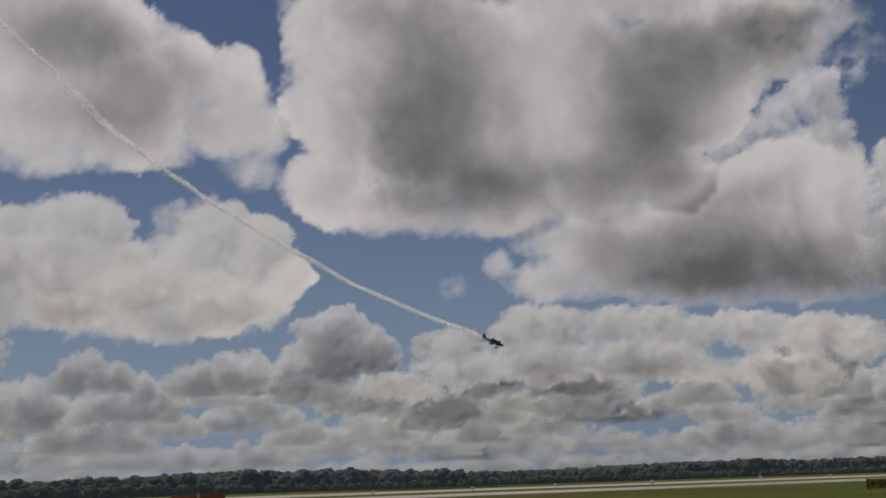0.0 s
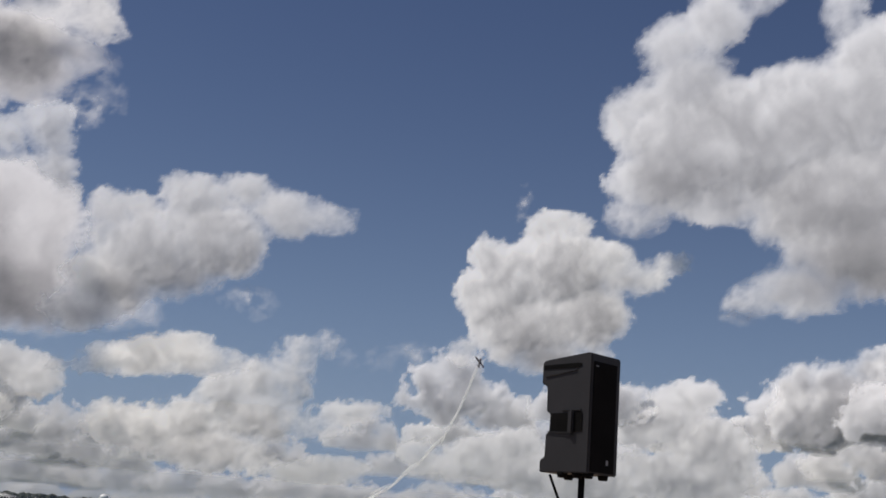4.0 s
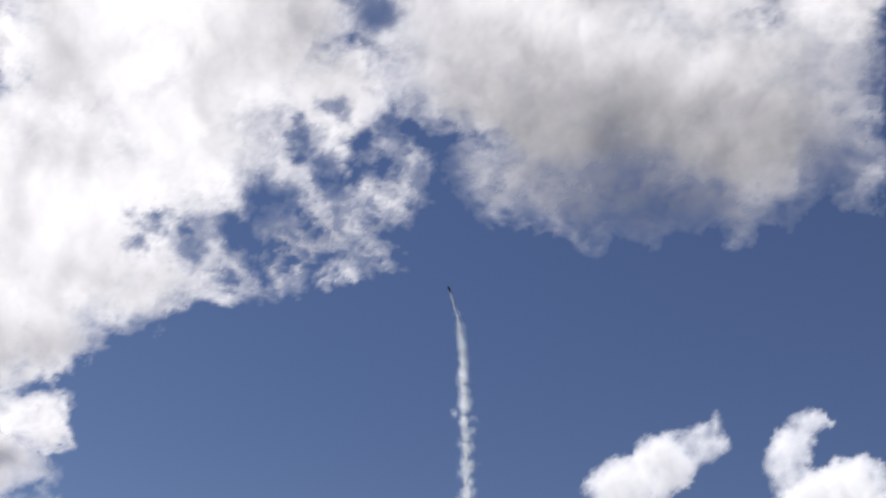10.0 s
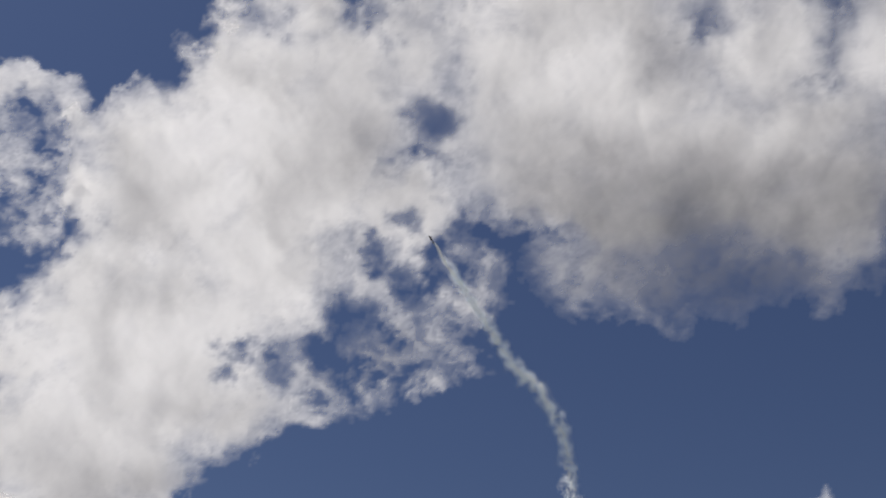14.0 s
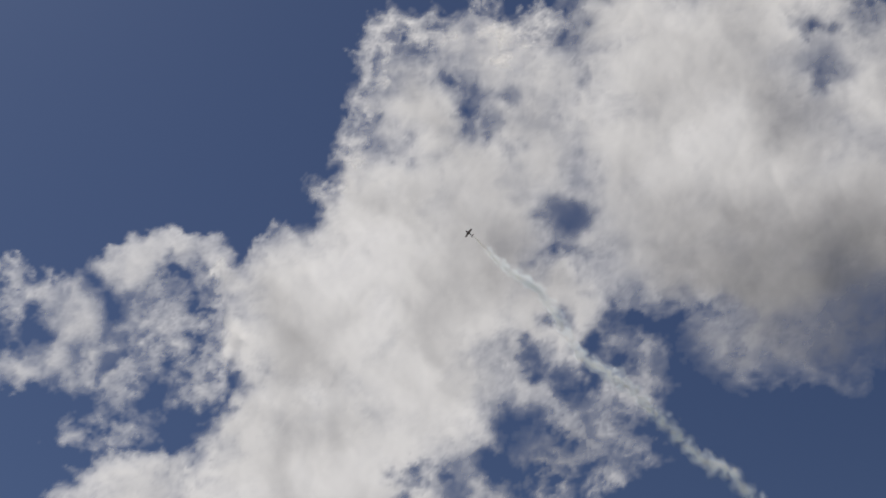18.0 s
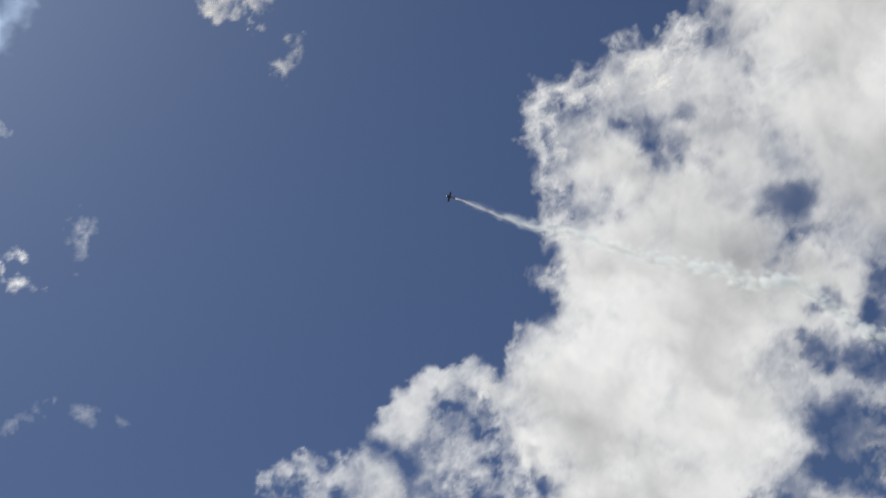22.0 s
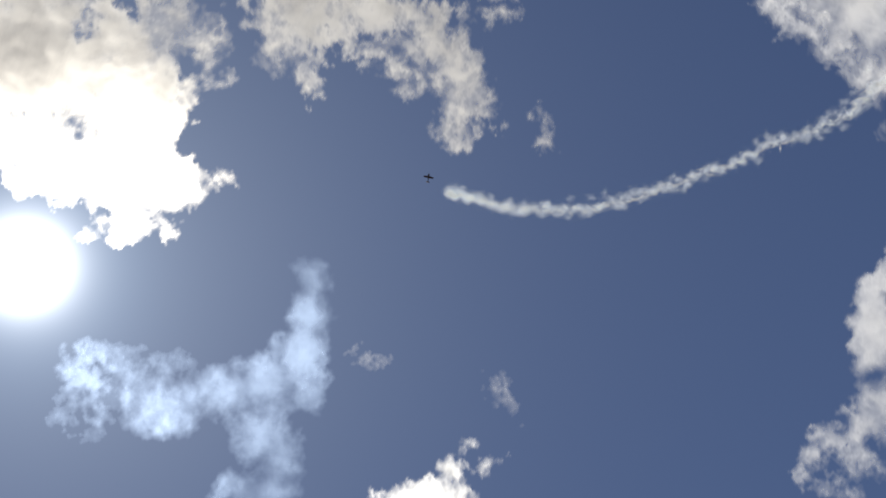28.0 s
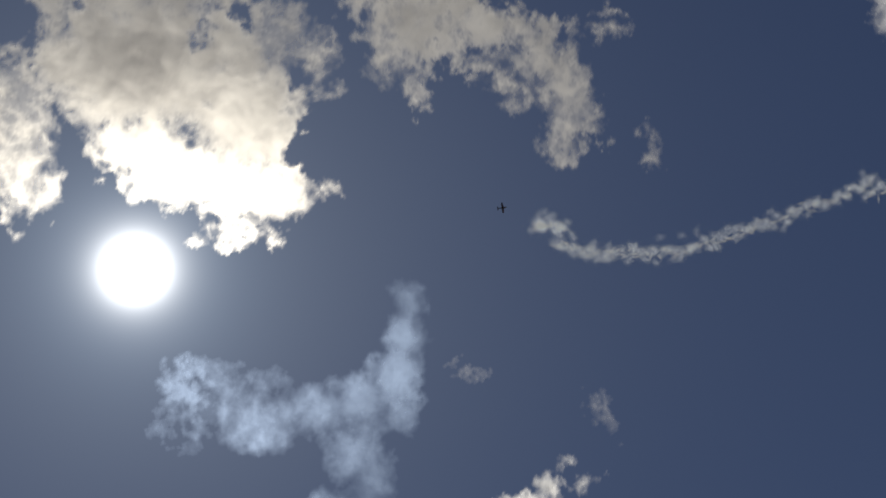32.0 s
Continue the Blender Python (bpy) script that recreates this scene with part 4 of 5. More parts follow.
bm = bmesh.new()
spokes = 96
rings = [0.0, 20, 45, 80, 140, 240, 420, 800, 1500, 2800, 4900]
made = [[bm.verts.new((0, 0, -0.06))]]
for radius in rings[1:]:
    made.append([bm.verts.new((radius * math.cos(6.28319 * k / spokes), radius * math.sin(6.28319 * k / spokes),
                               -0.06 + 0.05 * noise.noise((radius * 0.01, k * 0.3, 0)) * (radius > 60))) for k in range(spokes)])
for a, b in zip(made, made[1:]):
    for k in range(spokes):
        j = (k + 1) % spokes
        bm.faces.new((a[0], b[k], b[j]) if len(a) == 1 else (a[k], b[k], b[j], a[j]))
ground = part("ground", smooth(bm), GRASS)
tagged(ground, "flat mown green airfield grass to the horizon", "grass", kind="structure")


def slab(name, a0, a1, l0, l1, top, mat, label, ragged=0.0, step=6.0):
    """A strip of paving along the runway's line, with a slightly uneven rim."""
    bm = bmesh.new()
    count = max(2, int((l1 - l0) / step))
    rows = []
    for k in range(count + 1):
        s = l0 + (l1 - l0) * k / count
        w = ragged * noise.noise((s * 0.13, a1, 3))
        row = [field(a0 + w, s, top), field(a1 + w, s, top), field(a1 + w, s, -0.3), field(a0 + w, s, -0.3)]
        rows.append([bm.verts.new(p) for p in row])
    for a, b in zip(rows, rows[1:]):
        for i in range(4):
            bm.faces.new((a[i], a[(i + 1) % 4], b[(i + 1) % 4], b[i]))
    bm.faces.new(rows[0])
    bm.faces.new(rows[-1][::-1])
    bmesh.ops.recalc_face_normals(bm, faces=bm.faces)
    return tagged(part(name, bm, mat), label, "pavement", kind="structure")


apron = slab("apron", -160, 41.2, -300, 900, 0.0, CONCRETE, "pinkish tan concrete apron with tarred cracks", 0.25)
slab("taxiway", 143, 183, -900, 2600, 0.02, RUNWAY, "pale concrete taxiway strip across the grass", 0.3, 20)
slab("runway", 233, 318, -900, 2600, 0.02, RUNWAY, "pale concrete runway in front of the woods", 0.3, 20)


def crack(points, width, name="crack", label="dark tar-filled crack in the concrete"):
    """A thin wandering strip of tar on the apron."""
    bm = bmesh.new()
    rows = []
    for (x0, y0), (x1, y1) in zip(points, points[1:]):
        count = max(3, int(math.hypot(x1 - x0, y1 - y0) / 0.7))
        side = Vector((y0 - y1, x1 - x0, 0)).normalized()
        for k in range(count + 1):
            p = Vector((x0 + (x1 - x0) * k / count, y0 + (y1 - y0) * k / count, 0.004))
            p += side * 0.14 * noise.noise(p * 0.8) * (width < 0.06)
            w = width * (0.55 + 0.6 * abs(noise.noise(p * 1.9 + Vector((5, 0, 0)))))
            rows.append((bm.verts.new(p - side * w / 2), bm.verts.new(p + side * w / 2)))
    for a, b in zip(rows, rows[1:]):
        bm.faces.new((a[0], a[1], b[1], b[0]))
    bmesh.ops.solidify(bm, geom=bm.faces[:], thickness=0.003)
    return part(name, bm, TAR, apron, label)


crack([(-3.4, 7.6), (12.5, 35.5), (50, 101)], 0.13, "tar_joint", "straight black tar-sealed joint")
crack([(-10.4, 25.4), (-6.5, 21.5), (-2.2, 17.6), (-0.9, 20.4)], 0.05)
crack([(-9.7, 24.2), (-5.7, 20.7), (-2.8, 18.6)], 0.035)
crack([(-4.4, 22.9), (-1.0, 25.1), (4.0, 28.0)], 0.04)
crack([(-6, 38), (2, 44), (9, 52)], 0.09)
crack([(1.2, 30.5), (4.6, 27.4), (8.6, 28.2)], 0.04)
crack([(8.4, 40), (14, 52), (15, 60)], 0.07)
crack([(-16, 33), (-12, 30), (-11.4, 27)], 0.04)
crack([(-21, 38), (-14, 40), (-8, 47)], 0.05)
crack([(6.2, 21.5), (9.5, 24.5), (14, 25.4)], 0.03)

# ragged tufts where the grass meets the paving
bm = bmesh.new()
for k in range(2600):
    s = random.uniform(-60, 220)
    o = field(41.4 + abs(random.gauss(0, 1.2)), s, -0.06)
    h, t = random.uniform(0.02, 0.07), random.uniform(0, 6.3)
    d = Vector((math.cos(t), math.sin(t), 0)) * random.uniform(0.05, 0.16)
    bm.faces.new([bm.verts.new(p) for p in (o - d, o + d, o + d * 0.3 + Vector((0.03, 0.02, h)))])
tagged(part("grass_tufts", bm, GRASS), "ragged tufts of grass along the apron edge", "grass", kind="stuff")

# ---- woods behind the runway ----
# far foliage colour is lifted and greyed to paint in distance haze
WOOD = surface("far_foliage", (0.066, 0.074, 0.06), (0.085, 0.094, 0.078), 0.05, 0.95, fine=0.4)
WOOD_PALE = surface("scrub_foliage", (0.058, 0.068, 0.042), (0.088, 0.098, 0.062), 0.15, 0.95, fine=1.2)
BARK = surface("bark", (0.04, 0.032, 0.025), (0.10, 0.08, 0.06), 2.0, 0.9)


def crown(bm, foot, high, wide, pointed, clumps=16):
    """A crown of small uneven clumps round a leader, with gaps."""
    for k in range(clumps):
        h = 0.22 + 0.8 * k / clumps
        reach = wide * ((1.06 - h) ** 0.8 if pointed else math.sin(3.1 * min(0.98, h)) ** 0.6)
        t, d = random.uniform(0, 6.3), random.uniform(0.15, 0.85) * reach
        r = random.uniform(0.28, 0.5) * reach + 0.25
        o = foot + Vector((math.cos(t) * d, math.sin(t) * d, high * h))
        m = Matrix.LocRotScale(o, Euler((random.random() * 3, random.random() * 3, t)), (r, r * 0.8, r * random.uniform(0.6, 1.1)))
        made = bmesh.ops.create_icosphere(bm, subdivisions=1, radius=1.0, matrix=m)
        for v in made["verts"]:
            v.co += Vector((random.uniform(-1, 1), random.uniform(-1, 1), random.uniform(-1, 1))) * r * 0.3


def woods(name, a0, a1, count, tall, mat, label, pointed, l0=-500, l1=1500):
    verts, faces = [], []
    kinds = []
    for k in range(6):
        bm = bmesh.new()
        crown(bm, Vector(), 1.0, 0.27 if pointed else 0.42, pointed, 13)
        bmesh.ops.triangulate(bm, faces=bm.faces)
        bm.verts.index_update()
        kinds.append((np.array([v.co for v in bm.verts]), np.array([[v.index for v in f.verts] for f in bm.faces])))
        bm.free()
    base = 0
    for k in range(count):
        s = random.uniform(l0, l1)
        o = field(random.uniform(a0, a1), s, -0.1)
        h = tall * (0.72 + 0.35 * random.random() + 0.42 * noise.noise((s * 0.006, a0 * 0.1, 0)) + 0.2 * noise.noise((s * 0.05, a0, 0)))
        v, f = kinds[random.randrange(6)]
        t = random.uniform(0, 6.3)
        c, n = math.cos(t), math.sin(t)
        w = h * (random.uniform(0.55, 0.9) if pointed else random.uniform(0.8, 1.3))
        verts.append(np.stack([(v[:, 0] * c - v[:, 1] * n) * w + o.x, (v[:, 0] * n + v[:, 1] * c) * w + o.y, v[:, 2] * h + o.z], 1))
        faces.append(f + base)
        base += len(v)
    mesh = bpy.data.meshes.new(name)
    mesh.from_pydata(np.concatenate(verts).tolist(), [], np.concatenate(faces).tolist())
    mesh.materials.append(mat)
    mesh.polygons.foreach_set("use_smooth", np.ones(len(mesh.polygons), bool))
    return tagged(new(name, mesh), label, "woods", kind="stuff")


woods("far_woods", 600, 690, 2600, 8.2, WOOD, "dark green far woods behind the runway", False, -500, 620)
woods("conifers", 600, 690, 1500, 8.2, WOOD, "dark conifer stand at the edge of the far woods", True, 520, 800)
woods("far_thicket", 600, 690, 1500, 5.6, WOOD, "rounded dark woods beyond the radar tower", False, 760, 1500)
woods("scrub", 575, 600, 1500, 4.0, WOOD_PALE, "paler scrub at the foot of the far woods", False)
woods("distant_woods", 560, 720, 2200, 4.6, WOOD, "distant dark woods at the end of the airfield", False, 1300, 4200)
# second added sheet, to lift the darks of the far woods
haze_sheet([field(571, -500 + 80 * k, -0.2) for k in range(60)], 60, 0.1, HAZE_TINT, "faint sheet standing in for haze before the far woods")


def tree(s, across, high, pointed):
    ob = thing("tree", "dark green tree standing above the edge of the woods", "tree", Matrix.Translation(field(across, s, -0.06)), "trees at the edge of the woods")
    part("trunk", rod((0, 0, 0), (0, 0, high * 0.8), high * 0.022, high * 0.006, 7), BARK, ob)
    bm = bmesh.new()
    crown(bm, Vector(), high, high * (0.2 if pointed else 0.36), pointed, 26)
    part("crown", bm, WOOD, ob)


for k in range(34):
    tree(-420 + 46 * k + random.uniform(-18, 18), random.uniform(582, 606), random.uniform(6.2, 8.4), k % 3 != 0)


def wooded_hill():
    """A low far hill covered with woods, rising beyond the end of the airfield."""
    bm = bmesh.new()
    rows = []
    for k in range(260):
        az = 14.5 + 0.1 * k
        u = max(0.0, min(1.0, (az - 15.0) / 4.5))
        tall = 5.0 + 7.5 * u * u * (3 - 2 * u) + 1.6 * noise.noise((az * 5.0, 2, 0)) + 0.9 * noise.noise((az * 17.0, 5, 0))
        row = []
        for r, h in ((1640, -0.3), (1660, 0.55), (1720, 0.86), (1800, 1.0), (1960, 0.7), (2100, -0.3)):
            lump = 1 + 0.22 * noise.noise((az * 9.0, r * 0.02, 1))
            row.append(bm.verts.new(heading(az, 0) * r + Vector((0, 0, tall * h * lump))))
        rows.append(row)
    for a, b in zip(rows, rows[1:]):
        for i in range(5):
            bm.faces.new((a[i], a[i + 1], b[i + 1], b[i]))
    tagged(part("wooded_hill", bm, WOOD), "low dark wooded hill far beyond the airfield", "hill", kind="structure")


wooded_hill()


# ---- loudspeaker on its stand ----
BLACK = surface("black_plastic", (0.013, 0.013, 0.014), (0.021, 0.021, 0.023), 5.0, 0.6, fine=160.0, bump=0.12)
BLACK_METAL = surface("black_steel", (0.004, 0.004, 0.005), (0.010, 0.010, 0.012), 12.0, 0.75, metal=0.0, fine=90.0)
BLACK_METAL.node_tree.nodes["Principled BSDF"].inputs["Specular IOR Level"].default_value = 0.12
# black rubber, and the painted shade of the cabinet's recesses
RUBBER_AND_SHADE = surface("black_rubber_and_recess_shade", (0.004, 0.004, 0.004), (0.008, 0.008, 0.008), 8.0, 0.8)
WHITE = surface("white_paint", (0.62, 0.62, 0.60), (0.82, 0.82, 0.80), 1.2, 0.5)
YELLOW = surface("sign_yellow", (0.34, 0.20, 0.012), (0.52, 0.33, 0.02), 1.8, 0.5)
RUST = surface("sign_red_brown", (0.16, 0.07, 0.042), (0.25, 0.115, 0.07), 1.8, 0.6)
ORANGE = surface("orange_plastic", (0.45, 0.10, 0.025), (0.62, 0.16, 0.04), 2.5, 0.55)
GALVANISED = surface("grey_steel", (0.16, 0.16, 0.16), (0.30, 0.30, 0.30), 3.0, 0.5, metal=0.6)

STAND = heading(12.45, 0) * 7.4
stand = thing("speaker_stand", "black steel loudspeaker stand on the concrete apron", "stand", Matrix.Translation(STAND))
part("tube", rod((0, 0, 0.12), (0, 0, 1.42), 0.029, None, 20), BLACK_METAL, stand)
part("mast", rod((0, 0, 1.38), (0, 0, 2.1), 0.019, None, 20), BLACK_METAL, stand)
collar = part("collar", rod((0, 0, 1.39), (0, 0, 1.44), 0.036, 0.034, 20), BLACK_METAL, stand)
bm = rod((-0.03, -0.02, 1.42), (-0.085, -0.05, 1.42), 0.012, None, 10)
ball(0.022, (-0.085, -0.05, 1.42), (1, 0.7, 1), 2, bm)
part("knob", bm, BLACK_METAL, stand)
bm = bmesh.new()
for k in range(16):
    a, b = 6.28319 * k / 16, 6.28319 * (k + 1) / 16
    rod((0.05 + 0.02 * math.cos(a), -0.02, 1.40 + 0.022 * math.sin(a)), (0.05 + 0.02 * math.cos(b), -0.02, 1.40 + 0.022 * math.sin(b)), 0.004, None, 6, bm)
part("pin_ring", bm, GALVANISED, stand)
part("lower_collar", rod((0, 0, 0.9), (0, 0, 0.98), 0.046, None, 16), BLACK, stand)
for k in range(3):
    t = radians(20 + 120 * k)
    c, s = math.cos(t), math.sin(t)
    leg = part("leg", rod((c * 0.05, s * 0.05, 0.93), (c * 0.62, s * 0.62, 0.03), 0.015, None, 10), BLACK_METAL, stand)
    part("rubber_foot", ball(0.03, (c * 0.625, s * 0.625, 0.03), (1, 1, 1), 2), RUBBER_AND_SHADE, leg)
    part("strut", rod((c * 0.03, s * 0.03, 0.25), (c * 0.36, s * 0.36, 0.44), 0.01, None, 8), BLACK_METAL, stand)

# cable wound down the stand
bm = bmesh.new()
last = None
for k in range(60):
    h = 1.30 - 1.2 * k / 59
    t = 2.0 + k * 0.16 + 0.3 * math.sin(k * 0.5)
    p = Vector((math.cos(t) * 0.045, math.sin(t) * 0.045, h))
    if last is not None:
        rod(last, p, 0.009, None, 6, bm)
    last = p
part("wound_cable", bm, RUBBER_AND_SHADE, stand)

speaker = thing("loudspeaker", "black plastic loudspeaker cabinet with side handle on a stand", "loudspeaker",
                Matrix.Translation(STAND + Vector((0, 0, 2.04))) @ Matrix.Rotation(radians(-12.5), 4, "Z"))
# side profile, in the cabinet's space: x to the side seen, y away; stepped at the rear edge
SIDE_A, SIDE_B = Vector((-0.80, 0.60, 0)), Vector((0.60, 0.80, 0))
CORNER = Vector((0.03, -0.21, 0))


def prism(outline, near, far):
    """A body from an outline along the long side (s) and up (z), swept from near to far across it."""
    rings = [[CORNER + SIDE_A * s + SIDE_B * d + Vector((0, 0, z)) for s, z in outline] for d in (near, far)]
    bm = bmesh.new()
    a, b = ([bm.verts.new(p) for p in r] for r in rings)
    for i in range(len(a)):
        k = (i + 1) % len(a)
        bm.faces.new((a[i], a[k], b[k], b[i]))
    bm.faces.new(a[::-1])
    bm.faces.new(b)
    bmesh.ops.recalc_face_normals(bm, faces=bm.faces)
    return bm


W = 0.36
bm = prism([(0, 0.02), (0.35, 0.02), (0.35, 0.086), (0.338, 0.098), (0.318, 0.104), (0.316, 0.24), (0.292, 0.25), (0.288, 0.36), (0.316, 0.37), (0.32, 0.512), (0.332, 0.526),
            (W, 0.534), (W, 0.655), (W - 0.014, 0.672), (0.02, 0.71), (0, 0.7)], 0.0, 0.285)
bmesh.ops.bevel(bm, geom=bm.edges[:], offset=0.006, segments=2, affect="EDGES")
body = part("cabinet", bm, BLACK, speaker)


def side_piece(name, outline, near, far, mat, label="", bevel=0.0):
    bm = prism(outline, near, far)
    if bevel:
        bmesh.ops.bevel(bm, geom=bm.edges[:], offset=bevel, segments=2, affect="EDGES")
    return part(name, bm, mat, speaker, label)


# no hollow is cut: darker plates paint the shade of the hand recess
side_piece("recess_shade_plate", [(0.148, 0.252), (0.277, 0.252), (0.277, 0.358), (0.148, 0.362)], -0.004, 0.002, RUBBER_AND_SHADE, "dark plate painted as the shaded hand recess in the cabinet side")
side_piece("recess_shade_plate", [(0.05, 0.256), (0.104, 0.25), (0.104, 0.37), (0.06, 0.37), (0.05, 0.36)], -0.004, 0.002, RUBBER_AND_SHADE, "dark plate painted as the shaded hand recess in the cabinet side")
side_piece("handle", [(0.108, 0.238), (0.146, 0.238), (0.146, 0.376), (0.108, 0.376)], -0.02, 0.001, BLACK, "", 0.008)
side_piece("ledge", [(0.13, 0.24), (0.3, 0.248), (0.3, 0.255), (0.13, 0.249)], -0.008, 0.001, BLACK, "", 0.003)
side_piece("ledge", [(0.1, 0.226), (0.17, 0.226), (0.16, 0.236), (0.11, 0.236)], -0.006, 0.001, BLACK, "", 0.003)
side_piece("brow", [(0.06, 0.372), (0.2, 0.372), (0.2, 0.382), (0.06, 0.384)], -0.008, 0.001, BLACK, "", 0.003)
# dark plate that paints the shade of a groove
side_piece("groove_shade_plate", [(0.07, 0.628), (0.1, 0.622), (W - 0.012, 0.618), (W - 0.012, 0.642), (0.1, 0.65), (0.07, 0.646)], -0.003, 0.002, RUBBER_AND_SHADE)
side_piece("top_ridge", [(0.1, 0.606), (W - 0.03, 0.572), (W - 0.03, 0.578), (0.1, 0.614)], -0.006, 0.001, BLACK, "", 0.002)
for s, d in ((0.2, 0.03), (0.1, 0.04), (0.03, 0.05), (0.05, 0.22), (0.3, 0.22)):
    p = CORNER + SIDE_A * s + SIDE_B * d
    part("rubber_foot", rod(p + Vector((0, 0, -0.008)), p + Vector((0, 0, 0.024)), 0.026, 0.034, 14), RUBBER_AND_SHADE, speaker)
# the face seen on the narrow side: perforated grille with a small badge
grille = part("grille", prism([(0.0, 0.03), (-0.004, 0.03), (-0.004, 0.66), (0.0, 0.66)], 0.02, 0.245), RUBBER_AND_SHADE, speaker, "fine black metal grille")
part("badge", prism([(-0.004, 0.075), (-0.007, 0.075), (-0.007, 0.105), (-0.004, 0.105)], 0.165, 0.185), GALVANISED, speaker, "small pale badge")
part("corner_screw", prism([(-0.004, 0.63), (-0.007, 0.63), (-0.007, 0.637), (-0.004, 0.637)], 0.035, 0.06), GALVANISED, speaker)

# slack lead from the cabinet down to the mast
bm = bmesh.new()
a, b = Vector((-0.185, 0.02, 2.05)), Vector((-0.02, -0.02, 1.68))
last = a
for k in range(1, 15):
    p = a.lerp(b, k / 14) + Vector((0, 0, -0.01 * math.sin(3.1416 * k / 14)))
    rod(last, p, 0.008, None, 8, bm)
    last = p
lead = part("speaker_cable", bm, RUBBER_AND_SHADE)
lead.matrix_basis = Matrix.Translation(STAND) @ Matrix.Rotation(radians(-12.5), 4, "Z")
tagged(lead, "black cable hanging from loudspeaker to its stand", "cable")

# ---- airfield signs and markers ----


def board(name, at, turn, wide, high, mat, label, legs):
    sign = thing(name, label, "sign", Matrix.Translation(at) @ Matrix.Rotation(radians(turn), 4, "Z"))
    part("panel", box(wide, 0.22, high, (0, 0, 0.48 + high / 2), 0.02), mat, sign)
    part("end_cap", box(0.09, 0.26, high + 0.04, (-wide / 2, 0, 0.48 + high / 2), 0.01), BLACK, sign, "black end cap")
    for k in range(legs):
        x = -wide / 2 + 0.15 + (wide - 0.3) * k / (legs - 1)
        part("leg", rod((x, 0, 0), (x, 0, 0.5), 0.016, None, 8), GALVANISED, sign)
    return sign


sign = board("taxiway_sign", Vector((-18.7, 90.2, -0.06)), 12, 2.2, 0.66, YELLOW, "yellow runway direction sign with black lettering on thin legs", 3)
text = bpy.data.curves.new("lettering", "FONT")
text.body, text.size, text.extrude = "04-22", 0.56, 0.004
writing = new("lettering", text)
writing.data.materials.append(BLACK)
writing.parent = sign
writing.matrix_basis = Matrix.Translation((-0.38, -0.118, 0.61)) @ Matrix.Rotation(radians(90), 4, "X")
bm = box(0.3, 0.01, 0.07, (-0.62, -0.116, 0.81))
bm.faces.new([bm.verts.new(p) for p in ((-0.70, -0.122, 0.94), (-0.90, -0.122, 0.81), (-0.70, -0.122, 0.68))])
part("arrow", bm, BLACK, sign, "black arrow")

sign = board("location_sign", Vector((-14.3, 84.2, -0.06)), 10, 2.15, 0.72, RUST, "red-brown airfield sign board with faded marks, in shade", 3)
for x, w in ((-0.75, 0.22), (-0.28, 0.16), (0.0, 0.16), (0.28, 0.16), (0.75, 0.22)):
    part("mark", box(w, 0.01, 0.3, (x, -0.116, 0.84)), surface("faded_red", (0.13, 0.045, 0.03), (0.19, 0.065, 0.04), 3.0), sign, "faded red mark")

for az, r, h in ((4.25, 12.3, 0.67), (-24.2, 55.3, 0.62)):
    stake = thing("marker_stake", "thin orange marker stake with dark tip on the apron", "marker", Matrix.Translation(heading(az, 0) * r), "orange marker stakes")
    part("shaft", rod((0, 0, 0), (0, 0, h * 0.86), 0.022, 0.014, 10), ORANGE, stake)
    part("tip", rod((0, 0, h * 0.84), (0, 0, h), 0.03, 0.024, 10), BLACK, stake, "dark tip")
    part("base", rod((0, 0, 0), (0, 0, 0.025), 0.10, 0.06, 14), RUBBER_AND_SHADE, stake)

barrier = thing("closure_barrier", "long low orange barrier beside the runway", "barrier", Matrix.Translation(heading(-41.7, 0) * 246 + Vector((0, 0, -0.06))) @ Matrix.Rotation(radians(41), 4, "Z"))
for x in (-2.6, 2.6):
    plank = part("plank", box(4.9, 0.25, 0.85, (x, 0, 0.75), 0.04), ORANGE, barrier)
    part("stripe", box(4.7, 0.02, 0.12, (x, -0.136, 1.0)), RUST, plank, "darker stripe")
    for k in (-2, 2):
        part("leg", rod((x + k, 0, 0), (x + k, 0, 0.4), 0.06, None, 8), GALVANISED, barrier)
part("lamp", ball(0.22, (0, 0, 1.15), (1, 1, 0.8), 2), WHITE, barrier, "pale warning lamp")

# radar tower
TOWER = heading(-8.55, 0) * 850 + Vector((0, 0, -0.06))
tower = thing("radar_tower", "white radar dome on a grey steel lattice tower", "tower", Matrix.Translation(TOWER))
part("dome", ball(3.05, (0, 0, 10.4), (1, 1, 1), 3), surface("dome_gel_coat", (0.82, 0.82, 0.81), (0.9, 0.9, 0.89), 0.8, 0.35), tower, "white radar dome")
part("deck", box(4.6, 4.6, 0.35, (0, 0, 7.6), 0.05), GALVANISED, tower)
for x in (-1.7, 1.7):
    for y in (-1.7, 1.7):
        part("post", rod((x * 1.15, y * 1.15, 0), (x, y, 7.5), 0.16, None, 8), GALVANISED, tower)
for h in (0.2, 2.6, 5.0):
    for x, y in ((1, 0), (-1, 0), (0, 1), (0, -1)):
        a = Vector((x * 1.8 - y * 1.8, y * 1.8 + x * 1.8, h))
        b = Vector((x * 1.75 + y * 1.75, y * 1.75 - x * 1.75, h + 2.4))
        part("brace", rod(a, b, 0.09, None, 6), GALVANISED, tower)
part("hut", box(3.2, 3.0, 3.4, (0, 0, 1.7), 0.06), GALVANISED, tower)

